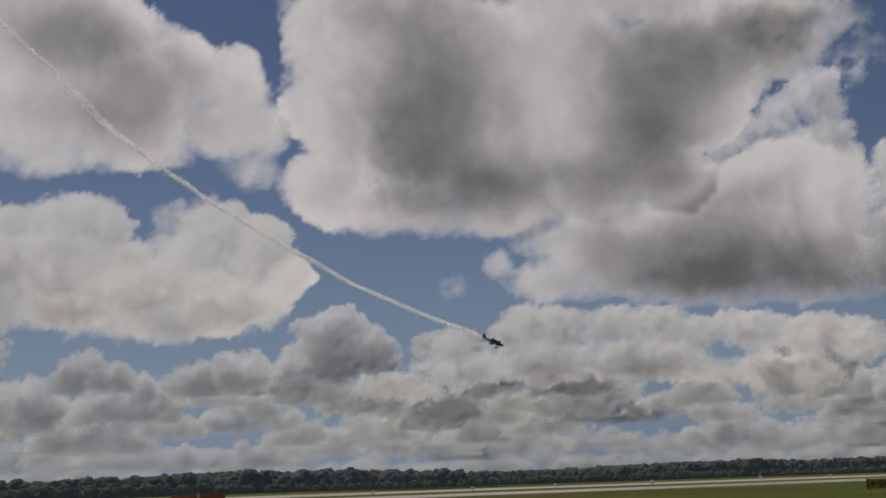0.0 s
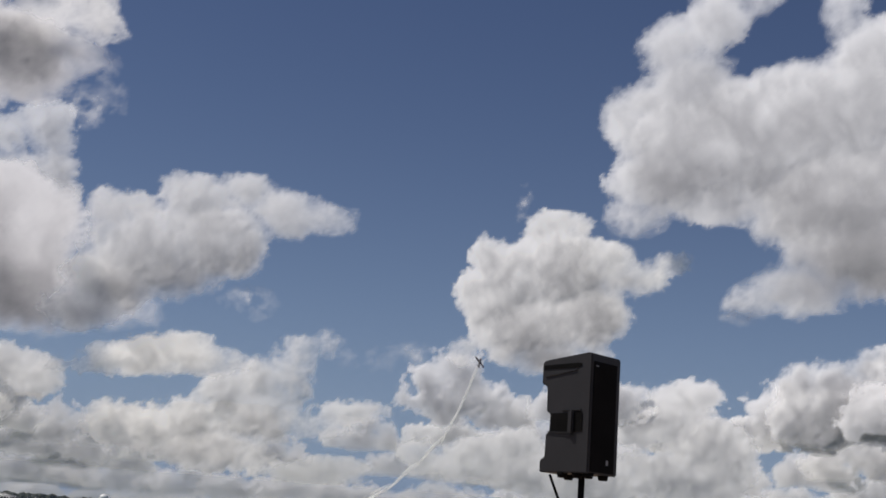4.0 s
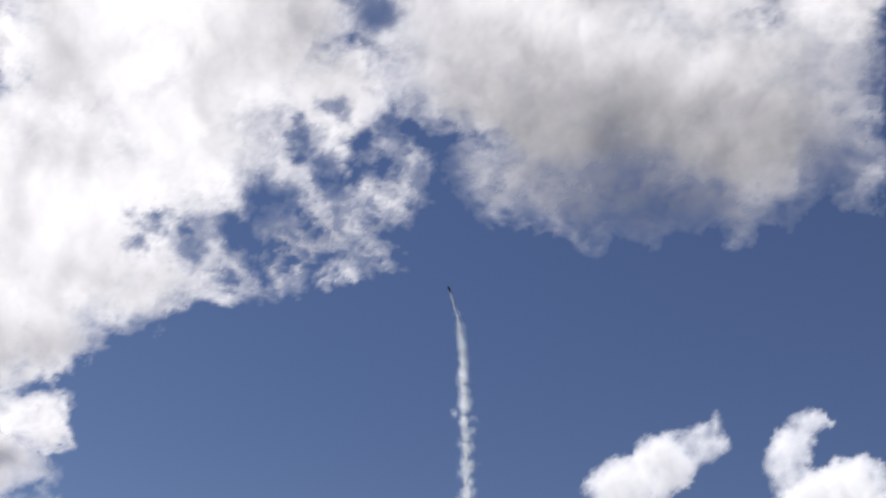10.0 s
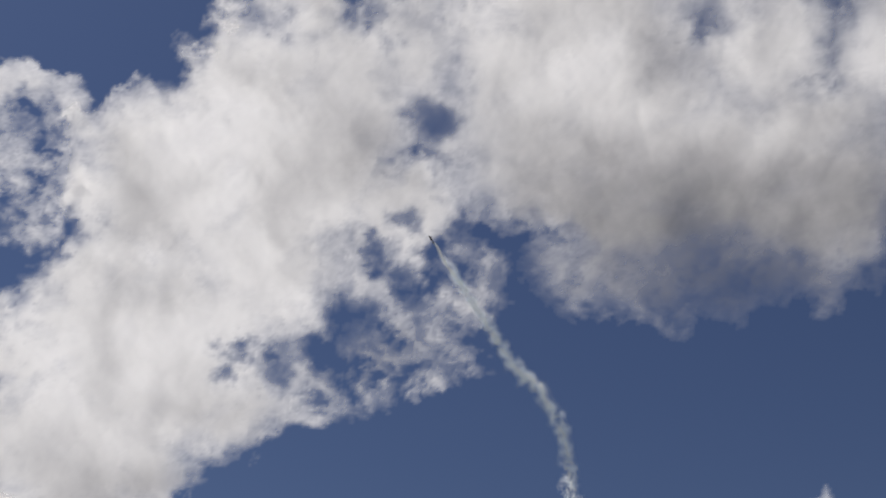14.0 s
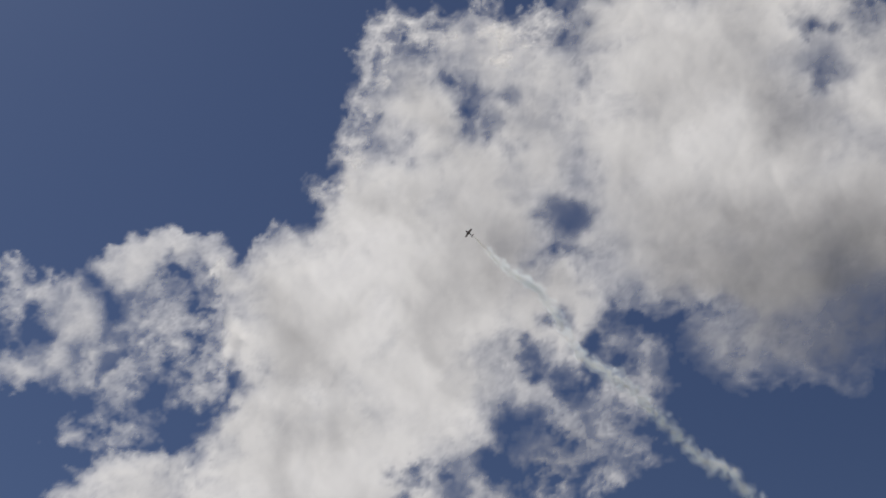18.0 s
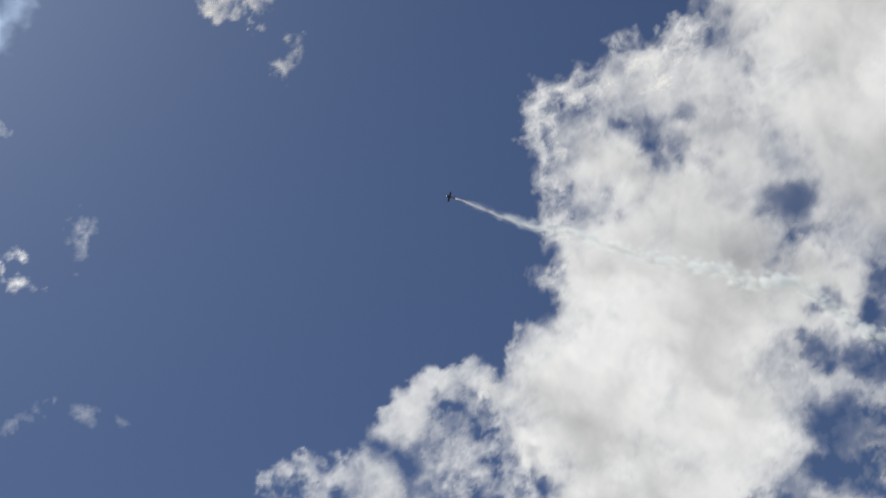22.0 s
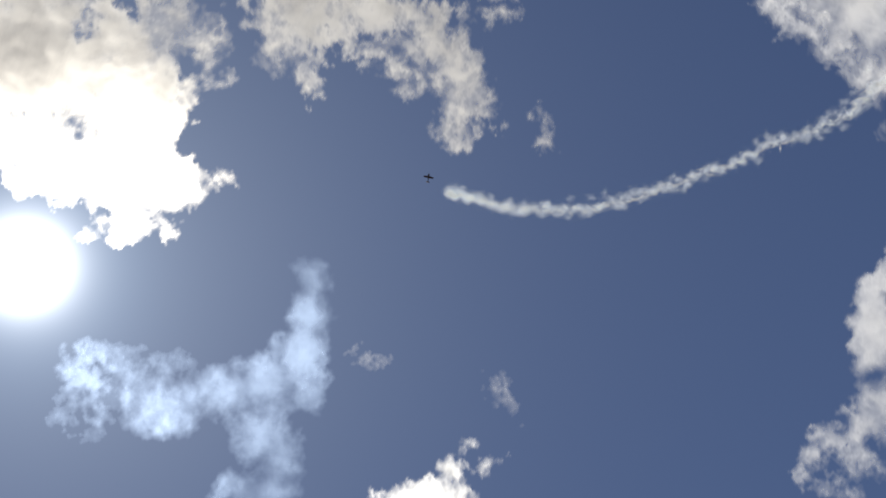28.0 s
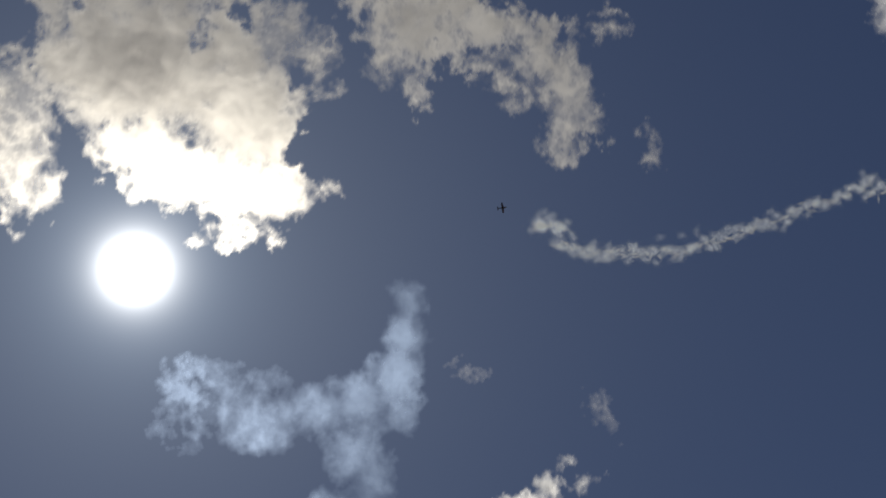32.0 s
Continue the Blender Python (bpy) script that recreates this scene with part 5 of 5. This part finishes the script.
# mast with platform
mast = thing("antenna_mast", "thin antenna mast with a platform beyond the runway", "mast", Matrix.Translation(heading(2.66, 0) * 800 + Vector((0, 0, -0.06))))
part("pole", rod((0, 0, 0), (0, 0, 8.2), 0.42, 0.3, 8), GALVANISED, mast)
part("platform", box(3.0, 3.0, 0.9, (0, 0, 6.6), 0.1), GALVANISED, mast)
part("aerial", rod((0, 0, 8.2), (0, 0, 10.4), 0.14, 0.06, 6), WHITE, mast)
post = thing("light_pole", "thin grey light pole beyond the runway", "pole", Matrix.Translation(heading(3.5, 0) * 800 + Vector((0, 0, -0.06))))
part("shaft", rod((0, 0, 0), (0, 0, 6.5), 0.18, 0.12, 6), GALVANISED, post)
part("head", box(1.0, 0.5, 0.3, (0, 0, 6.5), 0.05), GALVANISED, post)


def van(at, turn, mat, label):
    car = thing("van", label, "vehicle", Matrix.Translation(at) @ Matrix.Rotation(radians(turn), 4, "Z"), "parked airfield vehicles")
    outline = [(-2.3, 0.35), (2.4, 0.35), (2.45, 0.95), (1.7, 1.15), (1.05, 1.95), (-2.1, 2.0), (-2.3, 1.6)]
    part("body", loft([[Vector((x, y, z)) for x, z in outline] for y in (-0.95, 0.95)]), mat, car)
    part("windscreen", box(0.06, 1.6, 0.7, (1.42, 0, 1.55), 0.02), BLACK, car, "dark glass")
    for y in (-0.955, 0.955):
        part("side_window", box(1.6, 0.03, 0.5, (0.0, y, 1.55), 0.01), BLACK, car, "dark glass")
    for x in (-1.4, 1.5):
        for y in (-0.9, 0.9):
            wheel = part("wheel", rod((x, y - 0.1, 0.36), (x, y + 0.1, 0.36), 0.36, None, 16), RUBBER_AND_SHADE, car)
            part("rim", rod((x, y - 0.11, 0.36), (x, y + 0.11, 0.36), 0.18, None, 12), GALVANISED, wheel)


van(heading(2.42, 0) * 500 + Vector((0, 0, -0.06)), 200, WHITE, "white van parked by the runway")
van(heading(-9.9, 0) * 840 + Vector((0, 0, -0.06)), 160, WHITE, "white van parked below the radar tower")
PALE_YELLOW = surface("pale_yellow_paint", (0.5, 0.42, 0.10), (0.62, 0.54, 0.16), 1.5, 0.5)
chest = thing("equipment_box", "pale yellow equipment box on the far grass", "box", Matrix.Translation(heading(16.6, 0) * 640 + Vector((0, 0, -0.06))) @ Matrix.Rotation(0.4, 4, "Z"))
part("housing", box(2.6, 1.3, 1.1, (0, 0, 0.75), 0.08), PALE_YELLOW, chest)
part("lid", box(2.7, 1.4, 0.12, (0, 0, 1.36), 0.04), PALE_YELLOW, chest)
part("skid", box(2.4, 0.3, 0.2, (0, 0, 0.1)), GALVANISED, chest)
box_sign = thing("runway_marker", "small red-brown marker box beside the runway", "marker", Matrix.Translation(heading(-6.2, 0) * 316 + Vector((0, 0, -0.06))))
part("housing", box(1.1, 0.5, 0.7, (0, 0, 0.45), 0.05), RUST, box_sign)
part("foot", box(0.5, 0.3, 0.12, (0, 0, 0.06)), GALVANISED, box_sign)

for az, r, w in ((-16.8, 420, 0.9), (-13.9, 430, 0.7), (-29.5, 300, 0.7), (-25.8, 330, 0.7), (-21.5, 330, 0.8), (-1.2, 520, 0.9), (0.2, 540, 0.9), (-34, 280, 0.6)):
    ob = thing("runway_marker", "small white marker box beside the runway", "marker", Matrix.Translation(heading(az, 0) * r + Vector((0, 0, -0.06))), "white runway markers")
    part("housing", box(w, w * 0.6, w * 1.2, (0, 0, w * 0.65), 0.05), WHITE, ob)
    part("foot", box(w * 0.5, w * 0.4, 0.12, (0, 0, 0.06)), GALVANISED, ob)


# ---- aerobatic aeroplane ----
RED = surface("red_paint", (0.05, 0.008, 0.009), (0.09, 0.014, 0.014), 1.2, 0.3)
NAVY = surface("black_paint", (0.010, 0.010, 0.014), (0.022, 0.022, 0.03), 1.2, 0.3)
GLASS = surface("dark_canopy", (0.008, 0.009, 0.01), (0.015, 0.016, 0.018), 1.0, 0.08)

plane = thing("aeroplane", "dark red and black single-seat aerobatic aeroplane in flight", "aeroplane", Matrix.Identity(4))


def hull(stations, sides=18):
    """Rounded rings along x: (x, half width, low, high)."""
    return loft([[Vector((x, w * math.cos(6.28319 * k / sides), (lo + hi) / 2 + (hi - lo) / 2 * math.sin(6.28319 * k / sides)))
                  for k in range(sides)] for x, w, lo, hi in stations])


def foil(root, tip, span, sweep, thick, side, z=0.0, dihedral=0.0, x0=0.0):
    """A wing half with a rounded nose: root and tip chords, from the centre line out to one side."""
    rings = []
    for k in range(7):
        f = min(k / 5, 0.985 if k == 6 else 1)
        c = root + (tip - root) * f
        if k == 6:
            c *= 0.8
        y = side * span * (1.0 if k == 6 else f * 0.975)
        rings.append([Vector((x0 - sweep * f - c * q + c * 0.3, y, z + dihedral * f + s * thick * c * b))
                      for q, s, b in ((0, 1, 0.05), (0.08, 1, 0.6), (0.3, 1, 1), (0.65, 1, 0.6), (1, 1, 0.06), (1, -1, 0.06), (0.65, -1, 0.6), (0.3, -1, 1), (0.08, -1, 0.6), (0, -1, 0.05))])
    return loft(rings)


part("fuselage", hull([(-3.9, 0.06, 0.12, 0.34), (-3.0, 0.2, -0.05, 0.42), (-1.8, 0.36, -0.32, 0.5), (-0.6, 0.45, -0.5, 0.58), (0.7, 0.48, -0.52, 0.56), (1.55, 0.5, -0.5, 0.5)]), NAVY, plane)
part("cowling", hull([(1.5, 0.52, -0.52, 0.5), (2.1, 0.52, -0.5, 0.46), (2.6, 0.44, -0.4, 0.38), (2.72, 0.3, -0.25, 0.26)]), RED, plane, "dark red engine cowling")
part("spinner", hull([(2.68, 0.24, -0.23, 0.25), (2.9, 0.19, -0.18, 0.2), (3.1, 0.09, -0.08, 0.1), (3.18, 0.02, -0.01, 0.03)], 14), WHITE, plane, "pale spinner")
part("canopy", hull([(-1.5, 0.1, 0.42, 0.52), (-1.0, 0.3, 0.4, 0.86), (-0.4, 0.36, 0.4, 0.98), (0.3, 0.34, 0.4, 0.86), (0.75, 0.2, 0.4, 0.58)]), GLASS, plane, "dark glass canopy")
for side in (1, -1):
    wing = part("wing", foil(1.75, 0.85, 3.9, 0.1, 0.075, side, -0.12, 0.06, 0.55), RED, plane, "dark red wing")
    part("aileron", box(0.3, 2.4, 0.05, (-0.36, side * 2.4, -0.08), 0.015), NAVY, wing)
    part("tailplane", foil(0.85, 0.5, 1.45, 0.15, 0.05, side, 0.22, 0.0, -3.35), RED, plane)
    leg = part("gear_leg", rod((0.95, side * 0.3, -0.42), (1.15, side * 0.85, -1.15), 0.06, 0.045, 8), NAVY, plane)
    fairing = part("wheel_fairing", ball(0.2, (1.15, side * 0.87, -1.2), (2.3, 0.8, 1.0), 2), RED, leg, "dark red wheel fairing")
    part("exhaust", rod((1.4, side * 0.2, -0.5), (0.9, side * 0.22, -0.6), 0.06, None, 8), GALVANISED, plane)
fin = loft([[Vector((x, y, z)) for x, z in ((-2.85, 0.34), (-3.45, 1.25), (-3.62, 1.32), (-3.72, 0.25))] for y in (-0.05, 0.05)])
part("fin", fin, RED, plane)
part("rudder", loft([[Vector((x, y, z)) for x, z in ((-3.66, 1.34), (-4.02, 1.3), (-4.12, 0.0), (-3.74, -0.02))] for y in (-0.04, 0.04)]), NAVY, plane)
part("tail_wheel", ball(0.11, (-3.75, 0, -0.22), (1, 0.5, 1), 2), RUBBER_AND_SHADE, plane)
for k in range(3):
    t = radians(15 + 120 * k)
    c, s = math.cos(t), math.sin(t)
    part("propeller_blade", box(0.05, 0.14, 0.9, (0, 0, 0.52), 0.02), NAVY, plane, at=Matrix.Translation((2.85, 0, 0.01)) @ Matrix.Rotation(t, 4, "X") @ Matrix.Rotation(radians(25), 4, "Z"))

FLIGHT = [
    (0, pose(-174.2, 323.9, 42.2, 0, 20, 51)),
    (0.5, pose(-139.1, 366.3, 24.5, 0, 16, 47)),
    (1, pose(-100.3, 402.6, 12.5, 0, 8, 45)),
    (1.5, pose(-63.4, 442.9, 8.2, 0, 3, 46)),
    (2, pose(-27.6, 479.2, 6.8, 0, -2, 49)),
    (2.5, pose(6.3, 524.9, 11.9, 0, -9, 54)),
    (2.75, pose(21.2, 545.8, 17.2, 0, -14, 55)),
    (3, pose(35.6, 565.9, 25.4, 11, -23, 53)),
    (3.25, pose(51.3, 585.4, 38.7, 36, -31, 51)),
    (3.5, pose(65.6, 604.1, 54.8, 52, -37, 55)),
    (4, pose(84.6, 638.2, 91.0, 62, -46, 67)),
    (4.5, pose(94.6, 671.1, 131.1, 81, -54, 75)),
    (5, pose(99.8, 692.9, 168.4, 33, -61, 76)),
    (5.5, pose(104.3, 710.3, 203.5, 14, -65, 75)),
    (6, pose(107.9, 723.5, 236.8, 0, -70, 77)),
    (6.5, pose(109.3, 733.3, 269.0, -56, -75, 87)),
    (7, pose(109.0, 741.2, 300.2, -101, -76, 97)),
    (7.5, pose(107.7, 747.8, 329.6, -148, -79, 108)),
    (8, pose(105.6, 751.8, 356.8, 146, -82, 125)),
    (8.5, pose(103.3, 754.4, 382.9, 101, -83, 142)),
    (9, pose(100.2, 755.9, 408.6, 35, -80, 166)),
    (9.5, pose(94.7, 756.5, 433.2, -4, -74, 176)),
    (10, pose(86.4, 757.2, 456.2, -17, -67, 173)),
    (10.5, pose(76.2, 758.7, 477.2, -32, -62, 172)),
    (11, pose(65.6, 760.0, 496.1, -61, -60, 176)),
    (11.5, pose(55.4, 760.1, 513.3, -95, -58, -179)),
    (12, pose(45.0, 759.9, 528.7, -113, -54, 179)),
    (12.5, pose(34.0, 760.2, 543.1, -113, -52, 180)),
    (13, pose(23.3, 759.8, 556.4, -144, -50, -174)),
    (13.5, pose(13.2, 758.2, 567.9, 177, -47, -168)),
    (14, pose(3.3, 755.6, 578.8, 144, -47, -163)),
    (14.5, pose(-6.9, 752.3, 590.4, 117, -48, -160)),
    (15, pose(-15.9, 749.2, 601.5, 53, -48, -160)),
    (15.5, pose(-25.0, 745.9, 612.5, -16, -49, -160)),
    (16, pose(-34.2, 742.4, 623.4, -78, -44, -156)),
    (16.5, pose(-43.4, 738.6, 633.6, -116, -39, -153)),
    (17, pose(-54.6, 730.9, 640.0, -141, -23, -145)),
    (17.5, pose(-66.4, 722.6, 646.7, -140, -25, -145)),
    (18, pose(-78.9, 713.7, 653.7, -139, -24, -144)),
    (18.5, pose(-92.4, 703.9, 661.0, -139, -23, -144)),
    (19, pose(-107.4, 692.7, 668.6, -140, -21, -142)),
    (19.5, pose(-123.6, 679.8, 676.2, -141, -19, -141)),
    (20, pose(-140.9, 665.3, 684.0, -142, -19, -139)),
    (20.5, pose(-159.0, 649.2, 692.3, -143, -19, -137)),
    (21, pose(-177.7, 631.1, 701.2, -143, -18, -136)),
    (21.5, pose(-197.5, 611.6, 710.1, -142, -17, -135)),
    (22, pose(-218.3, 590.5, 718.8, -142, -16, -133)),
    (22.5, pose(-238.9, 567.1, 728.0, -143, -17, -129)),
    (23, pose(-258.4, 541.6, 738.0, -143, -18, -125)),
    (23.5, pose(-275.7, 515.1, 748.3, -145, -18, -121)),
    (24, pose(-289.9, 489.3, 758.1, -147, -19, -116)),
    (24.5, pose(-300.6, 465.2, 767.1, -149, -19, -112)),
    (25, pose(-308.3, 443.7, 774.8, -151, -19, -107)),
    (25.5, pose(-313.2, 425.1, 781.3, -153, -19, -102)),
    (26, pose(-315.8, 409.1, 786.6, -155, -18, -98)),
    (26.5, pose(-317.4, 394.4, 791.3, -157, -15, -88)),
    (27, pose(-316.2, 387.1, 793.1, 159, -47, -53)),
    (27.25, pose(-315.4, 383.9, 793.8, 122, -47, -36)),
    (27.5, pose(-314.5, 380.9, 794.5, 46, -45, -19)),
    (27.75, pose(-313.6, 378.1, 795.0, 3, -41, -4)),
    (28, pose(-312.7, 375.3, 795.5, -15, -36, 10)),
    (28.5, pose(-311.0, 369.8, 796.3, -33, -23, 33)),
    (29, pose(-309.3, 366.5, 794.3, -8, -43, -9)),
    (29.25, pose(-308.4, 365.6, 793.0, 33, -48, -48)),
    (29.5, pose(-307.3, 364.9, 791.6, -22, -41, -86)),
    (29.75, pose(-306.6, 364.2, 790.2, 21, -27, -116)),
    (30, pose(-306.4, 363.0, 788.7, 33, -11, -142)),
    (30.5, pose(-308.5, 358.9, 785.6, 34, 10, -179)),
    (31, pose(-312.0, 354.2, 782.2, 56, 18, 138)),
    (31.25, pose(-313.7, 352.0, 780.4, 126, 16, 121)),
    (31.5, pose(-315.7, 349.8, 778.5, 144, 12, 105)),
    (31.75, pose(-317.7, 347.7, 776.5, 148, 6, 89)),
    (32, pose(-319.7, 345.5, 774.6, 150, -1, 75)),
]

# ---- smoke trail ----
trail = thing("smoke_trail", "white smoke trail of the aeroplane, torn into puffs", "smoke", Matrix.Identity(4))


def lerp_flight(t):
    """The aeroplane's place at t; before the clip's start on along its dive."""
    early = [(-1.4, Vector((-249.4, 204.1, 124.7))), (-1.1, Vector((-238.9, 233.1, 101.2))), (-0.8, Vector((-225.3, 257.4, 83.1))), (-0.4, Vector((-200.6, 290.7, 60.1)))]
    rows = early + [(s, m.translation.copy()) for s, m in FLIGHT]
    k = max(1, min(len(rows) - 2, next((i for i, r in enumerate(rows) if r[0] >= t), len(rows) - 2)) )
    (ta, a), (tb, b) = rows[k - 1], rows[k]
    before, after = rows[max(0, k - 2)], rows[min(len(rows) - 1, k + 1)]
    va, vb = (b - before[1]) / (tb - before[0]), (after[1] - a) / (after[0] - ta)
    h = tb - ta
    s = (t - ta) / h
    place = a * (2 * s ** 3 - 3 * s * s + 1) + va * h * (s ** 3 - 2 * s * s + s) + b * (3 * s * s - 2 * s ** 3) + vb * h * (s ** 3 - s * s)
    return place, (b - a).normalized()


SMOKE_LAST = 27.0
# offsets that fit the trail to the camera's view: when the smoke was let out, metres moved down
TRAIL_FIT = [
    (0, 0), (8.5, 0), (9.4, -7), (10.4, -3), (11.1, 12), (11.9, 14), (12.8, 8), (13.6, 9), (14.2, 14), (14.6, 17), (15.0, 4), (15.4, 0), (15.9, -9), (16.4, -4), (16.9, 4),
    (17.4, 5), (17.9, 0), (18.6, 4), (19.5, 3), (20.5, -5), (21.0, 7), (21.5, 7), (22.0, 3), (22.9, 4), (23.6, 8), (24.2, 10), (24.8, 6), (25.5, 3), (26.0, -5), (28, -5)]
WIDE_FROM = 4.5


def wisp_mesh(seed, wide, long, shreds, mat):
    """A long wisp of very small shreds of smoke, lying along x."""
    keep = random.Random(seed)
    bm = bmesh.new()
    for k in range(shreds):
        x = keep.gauss(0, long * 0.5)
        o = Vector((x, keep.gauss(0, wide), keep.gauss(0, wide)))
        r = keep.uniform(0.35, 1.0) * (0.13 if wide > 0.5 else 0.11)
        m = Matrix.LocRotScale(o, Euler((keep.random() * 6, keep.random() * 6, keep.random() * 6)), (r * 1.4, r, r))
        bm.faces.new([bm.verts.new(m @ Vector(p)) for p in ((-1, -0.7, 0.2), (0.9, -0.8, 0), (1, 0.8, 0.2), (-0.8, 0.9, 0))])
    mesh = bpy.data.meshes.new("puff")
    bm.to_mesh(mesh)
    bm.free()
    mesh.materials.append(mat)
    return mesh


def puff_vapour(name, thrown, passed):
    m, n, l, s = material(name, 1.0)
    n.remove(s)
    a, b, c = n.new("ShaderNodeBsdfDiffuse"), n.new("ShaderNodeBsdfTranslucent"), n.new("ShaderNodeAddShader")
    a.inputs["Color"].default_value, b.inputs["Color"].default_value = (*thrown, 1), (*passed, 1)
    l.new(a.outputs[0], c.inputs[0])
    l.new(b.outputs[0], c.inputs[1])
    l.new(c.outputs[0], n["Material Output"].inputs["Surface"])
    return m


PUFF = puff_vapour("smoke_puff", (0.46, 0.465, 0.47), (0.75, 0.77, 0.785))
FRESH_PUFF = puff_vapour("fresh_smoke_puff", (0.42, 0.42, 0.415), (0.66, 0.66, 0.65))
CORE_PUFF = puff_vapour("core_smoke_puff", (0.38, 0.37, 0.355), (0.6, 0.585, 0.565))
WISPS = [wisp_mesh(k, 1.35, 4.0, 290, PUFF) for k in range(6)]
CORE_WISPS = [wisp_mesh(k + 40, 0.34, 3.0, 280, CORE_PUFF) for k in range(6)]
THIN_WISPS = [wisp_mesh(k + 20, 0.26, 6.0, 420, FRESH_PUFF) for k in range(6)]
PUFFS = []
births = [-1.35 + 0.03 * k for k in range(int((WIDE_FROM + 1.35) / 0.03))]
births += [WIDE_FROM + 0.014 * k for k in range(int((SMOKE_LAST - WIDE_FROM) / 0.014))]
for k, born in enumerate(births):
    core = born >= WIDE_FROM and k % 3 == 0
    ob = new("puff", (THIN_WISPS if born < WIDE_FROM else CORE_WISPS if core else WISPS)[(k * 5 + k // 6) % 6])
    ob.parent = trail
    PUFFS.append((born, ob, random.Random(k * 7), core))


def puff_rows(born, keep, core):
    """A puff is let out behind the tail, then hangs in the air, turns, spreads and sinks; the wide puffs open out of
    the thin core a little later."""
    rows = []
    behind = 6.0 if born < WIDE_FROM else 4.5 + 2.0 * keep.random() if core else 5.5 + 3.5 * keep.random()
    place, ahead = lerp_flight(born)
    pace = (lerp_flight(born + 0.1)[0] - lerp_flight(born - 0.1)[0]).length / 0.2
    calm = max(0.16, min(0.95, (62 / pace) ** 2))
    q = ahead.to_track_quat("X", "Z")
    start = place - ahead * behind
    late = 0.0 if core or born < WIDE_FROM else keep.uniform(0.1, 0.8)
    if frame(born + late) > 2:
        # not yet let out: held below the ground under the place where it will appear
        hold = Matrix.Translation((start.x, start.y, -40.0)) @ q.to_matrix().to_4x4()
        rows += [(0.0, hold), ((frame(born + late) - 2) / FPS, hold)]
    # the smoke rolls up into a run of dense knots, below a thinner veil that stays behind
    veil = not core and keep.random() < 0.3
    knot = ripple(np.array([[born * 5.5, 0.4, 9.1], [born * 5.5, 6.3, 2.2], [born * 5.5, 3.7, 5.6]])) * (0.3 if veil else 0.45)
    loose = 0.5 if core else 1.15 if veil else 0.8
    side = q @ Vector((0, keep.gauss(0, loose) + knot[0], keep.gauss(0, loose) + knot[1]))
    along = keep.uniform(-2, 2) + 1.5 * float(knot[2])
    axis = Vector((keep.gauss(0, 1), keep.gauss(0, 1), keep.gauss(0, 1))).normalized()
    turn = radians(keep.uniform(20, 80)) * (0.2 if born < WIDE_FROM else min(1.0, calm))
    high = max(0.0, min(1.0, (start.z - 500) / 280))
    # shift across the line of sight, to fit the camera's view
    carried = float(np.interp(born, [c[0] for c in TRAIL_FIT], [c[1] for c in TRAIL_FIT]))
    below = Vector(sky_axes(math.degrees(math.atan2(start.x, start.y)), math.degrees(math.asin(start.normalized().z)))[2]) * -carried
    wind = Vector((1.5 - 4.2 * high, -2.2 * high, 0))
    ages = [0.0, 0.3, 0.8, 1.6, 3.0, 6.0, 10.0, 16.0, 33.5]
    if born < 0:
        ages = [-born] + [a for a in ages if a > 0.05 - born]
    if late:
        ages = [late] + [a for a in ages if a > late + 0.1]
    for age in ages:
        spread = calm * (0.5 if born < WIDE_FROM else 1.0) * (2.0 * (1 - math.exp(-(age / 1.15) ** 1.3)) + 0.26 * age ** 0.8)
        sink = (calm * (2.6 if veil else 6.7) + 2.4 * (1 - high)) * (1 - math.exp(-age / 0.8)) + 1.35 * age
        p = start + side * spread + ahead * along * min(1, age * 2) + wind * age - Vector((0, 0, sink)) + below * (1 - math.exp(-age / 2.0))
        p.z = max(p.z, 1.0 + abs(side.z))
        spin = Matrix.Rotation(turn * (1 - math.exp(-age / 1.2)), 4, axis)
        row = (born + age, Matrix.Translation(p) @ spin @ q.to_matrix().to_4x4())
        if not rows and row[0] > 0.001:
            rows.append((0.0, row[1]))
        rows.append((min(row[0], 32.0), row[1]))
        if row[0] >= 32.0:
            break
    return rows


def motions():
    walk(plane, FLIGHT)
    walk(drifting, [(t, Matrix.Translation(DRIFT * (t - 30.0))) for t in (0.0, 16.0, 32.0)])
    for born, ob, keep, core in PUFFS:
        walk(ob, puff_rows(born, keep, core))


motions()
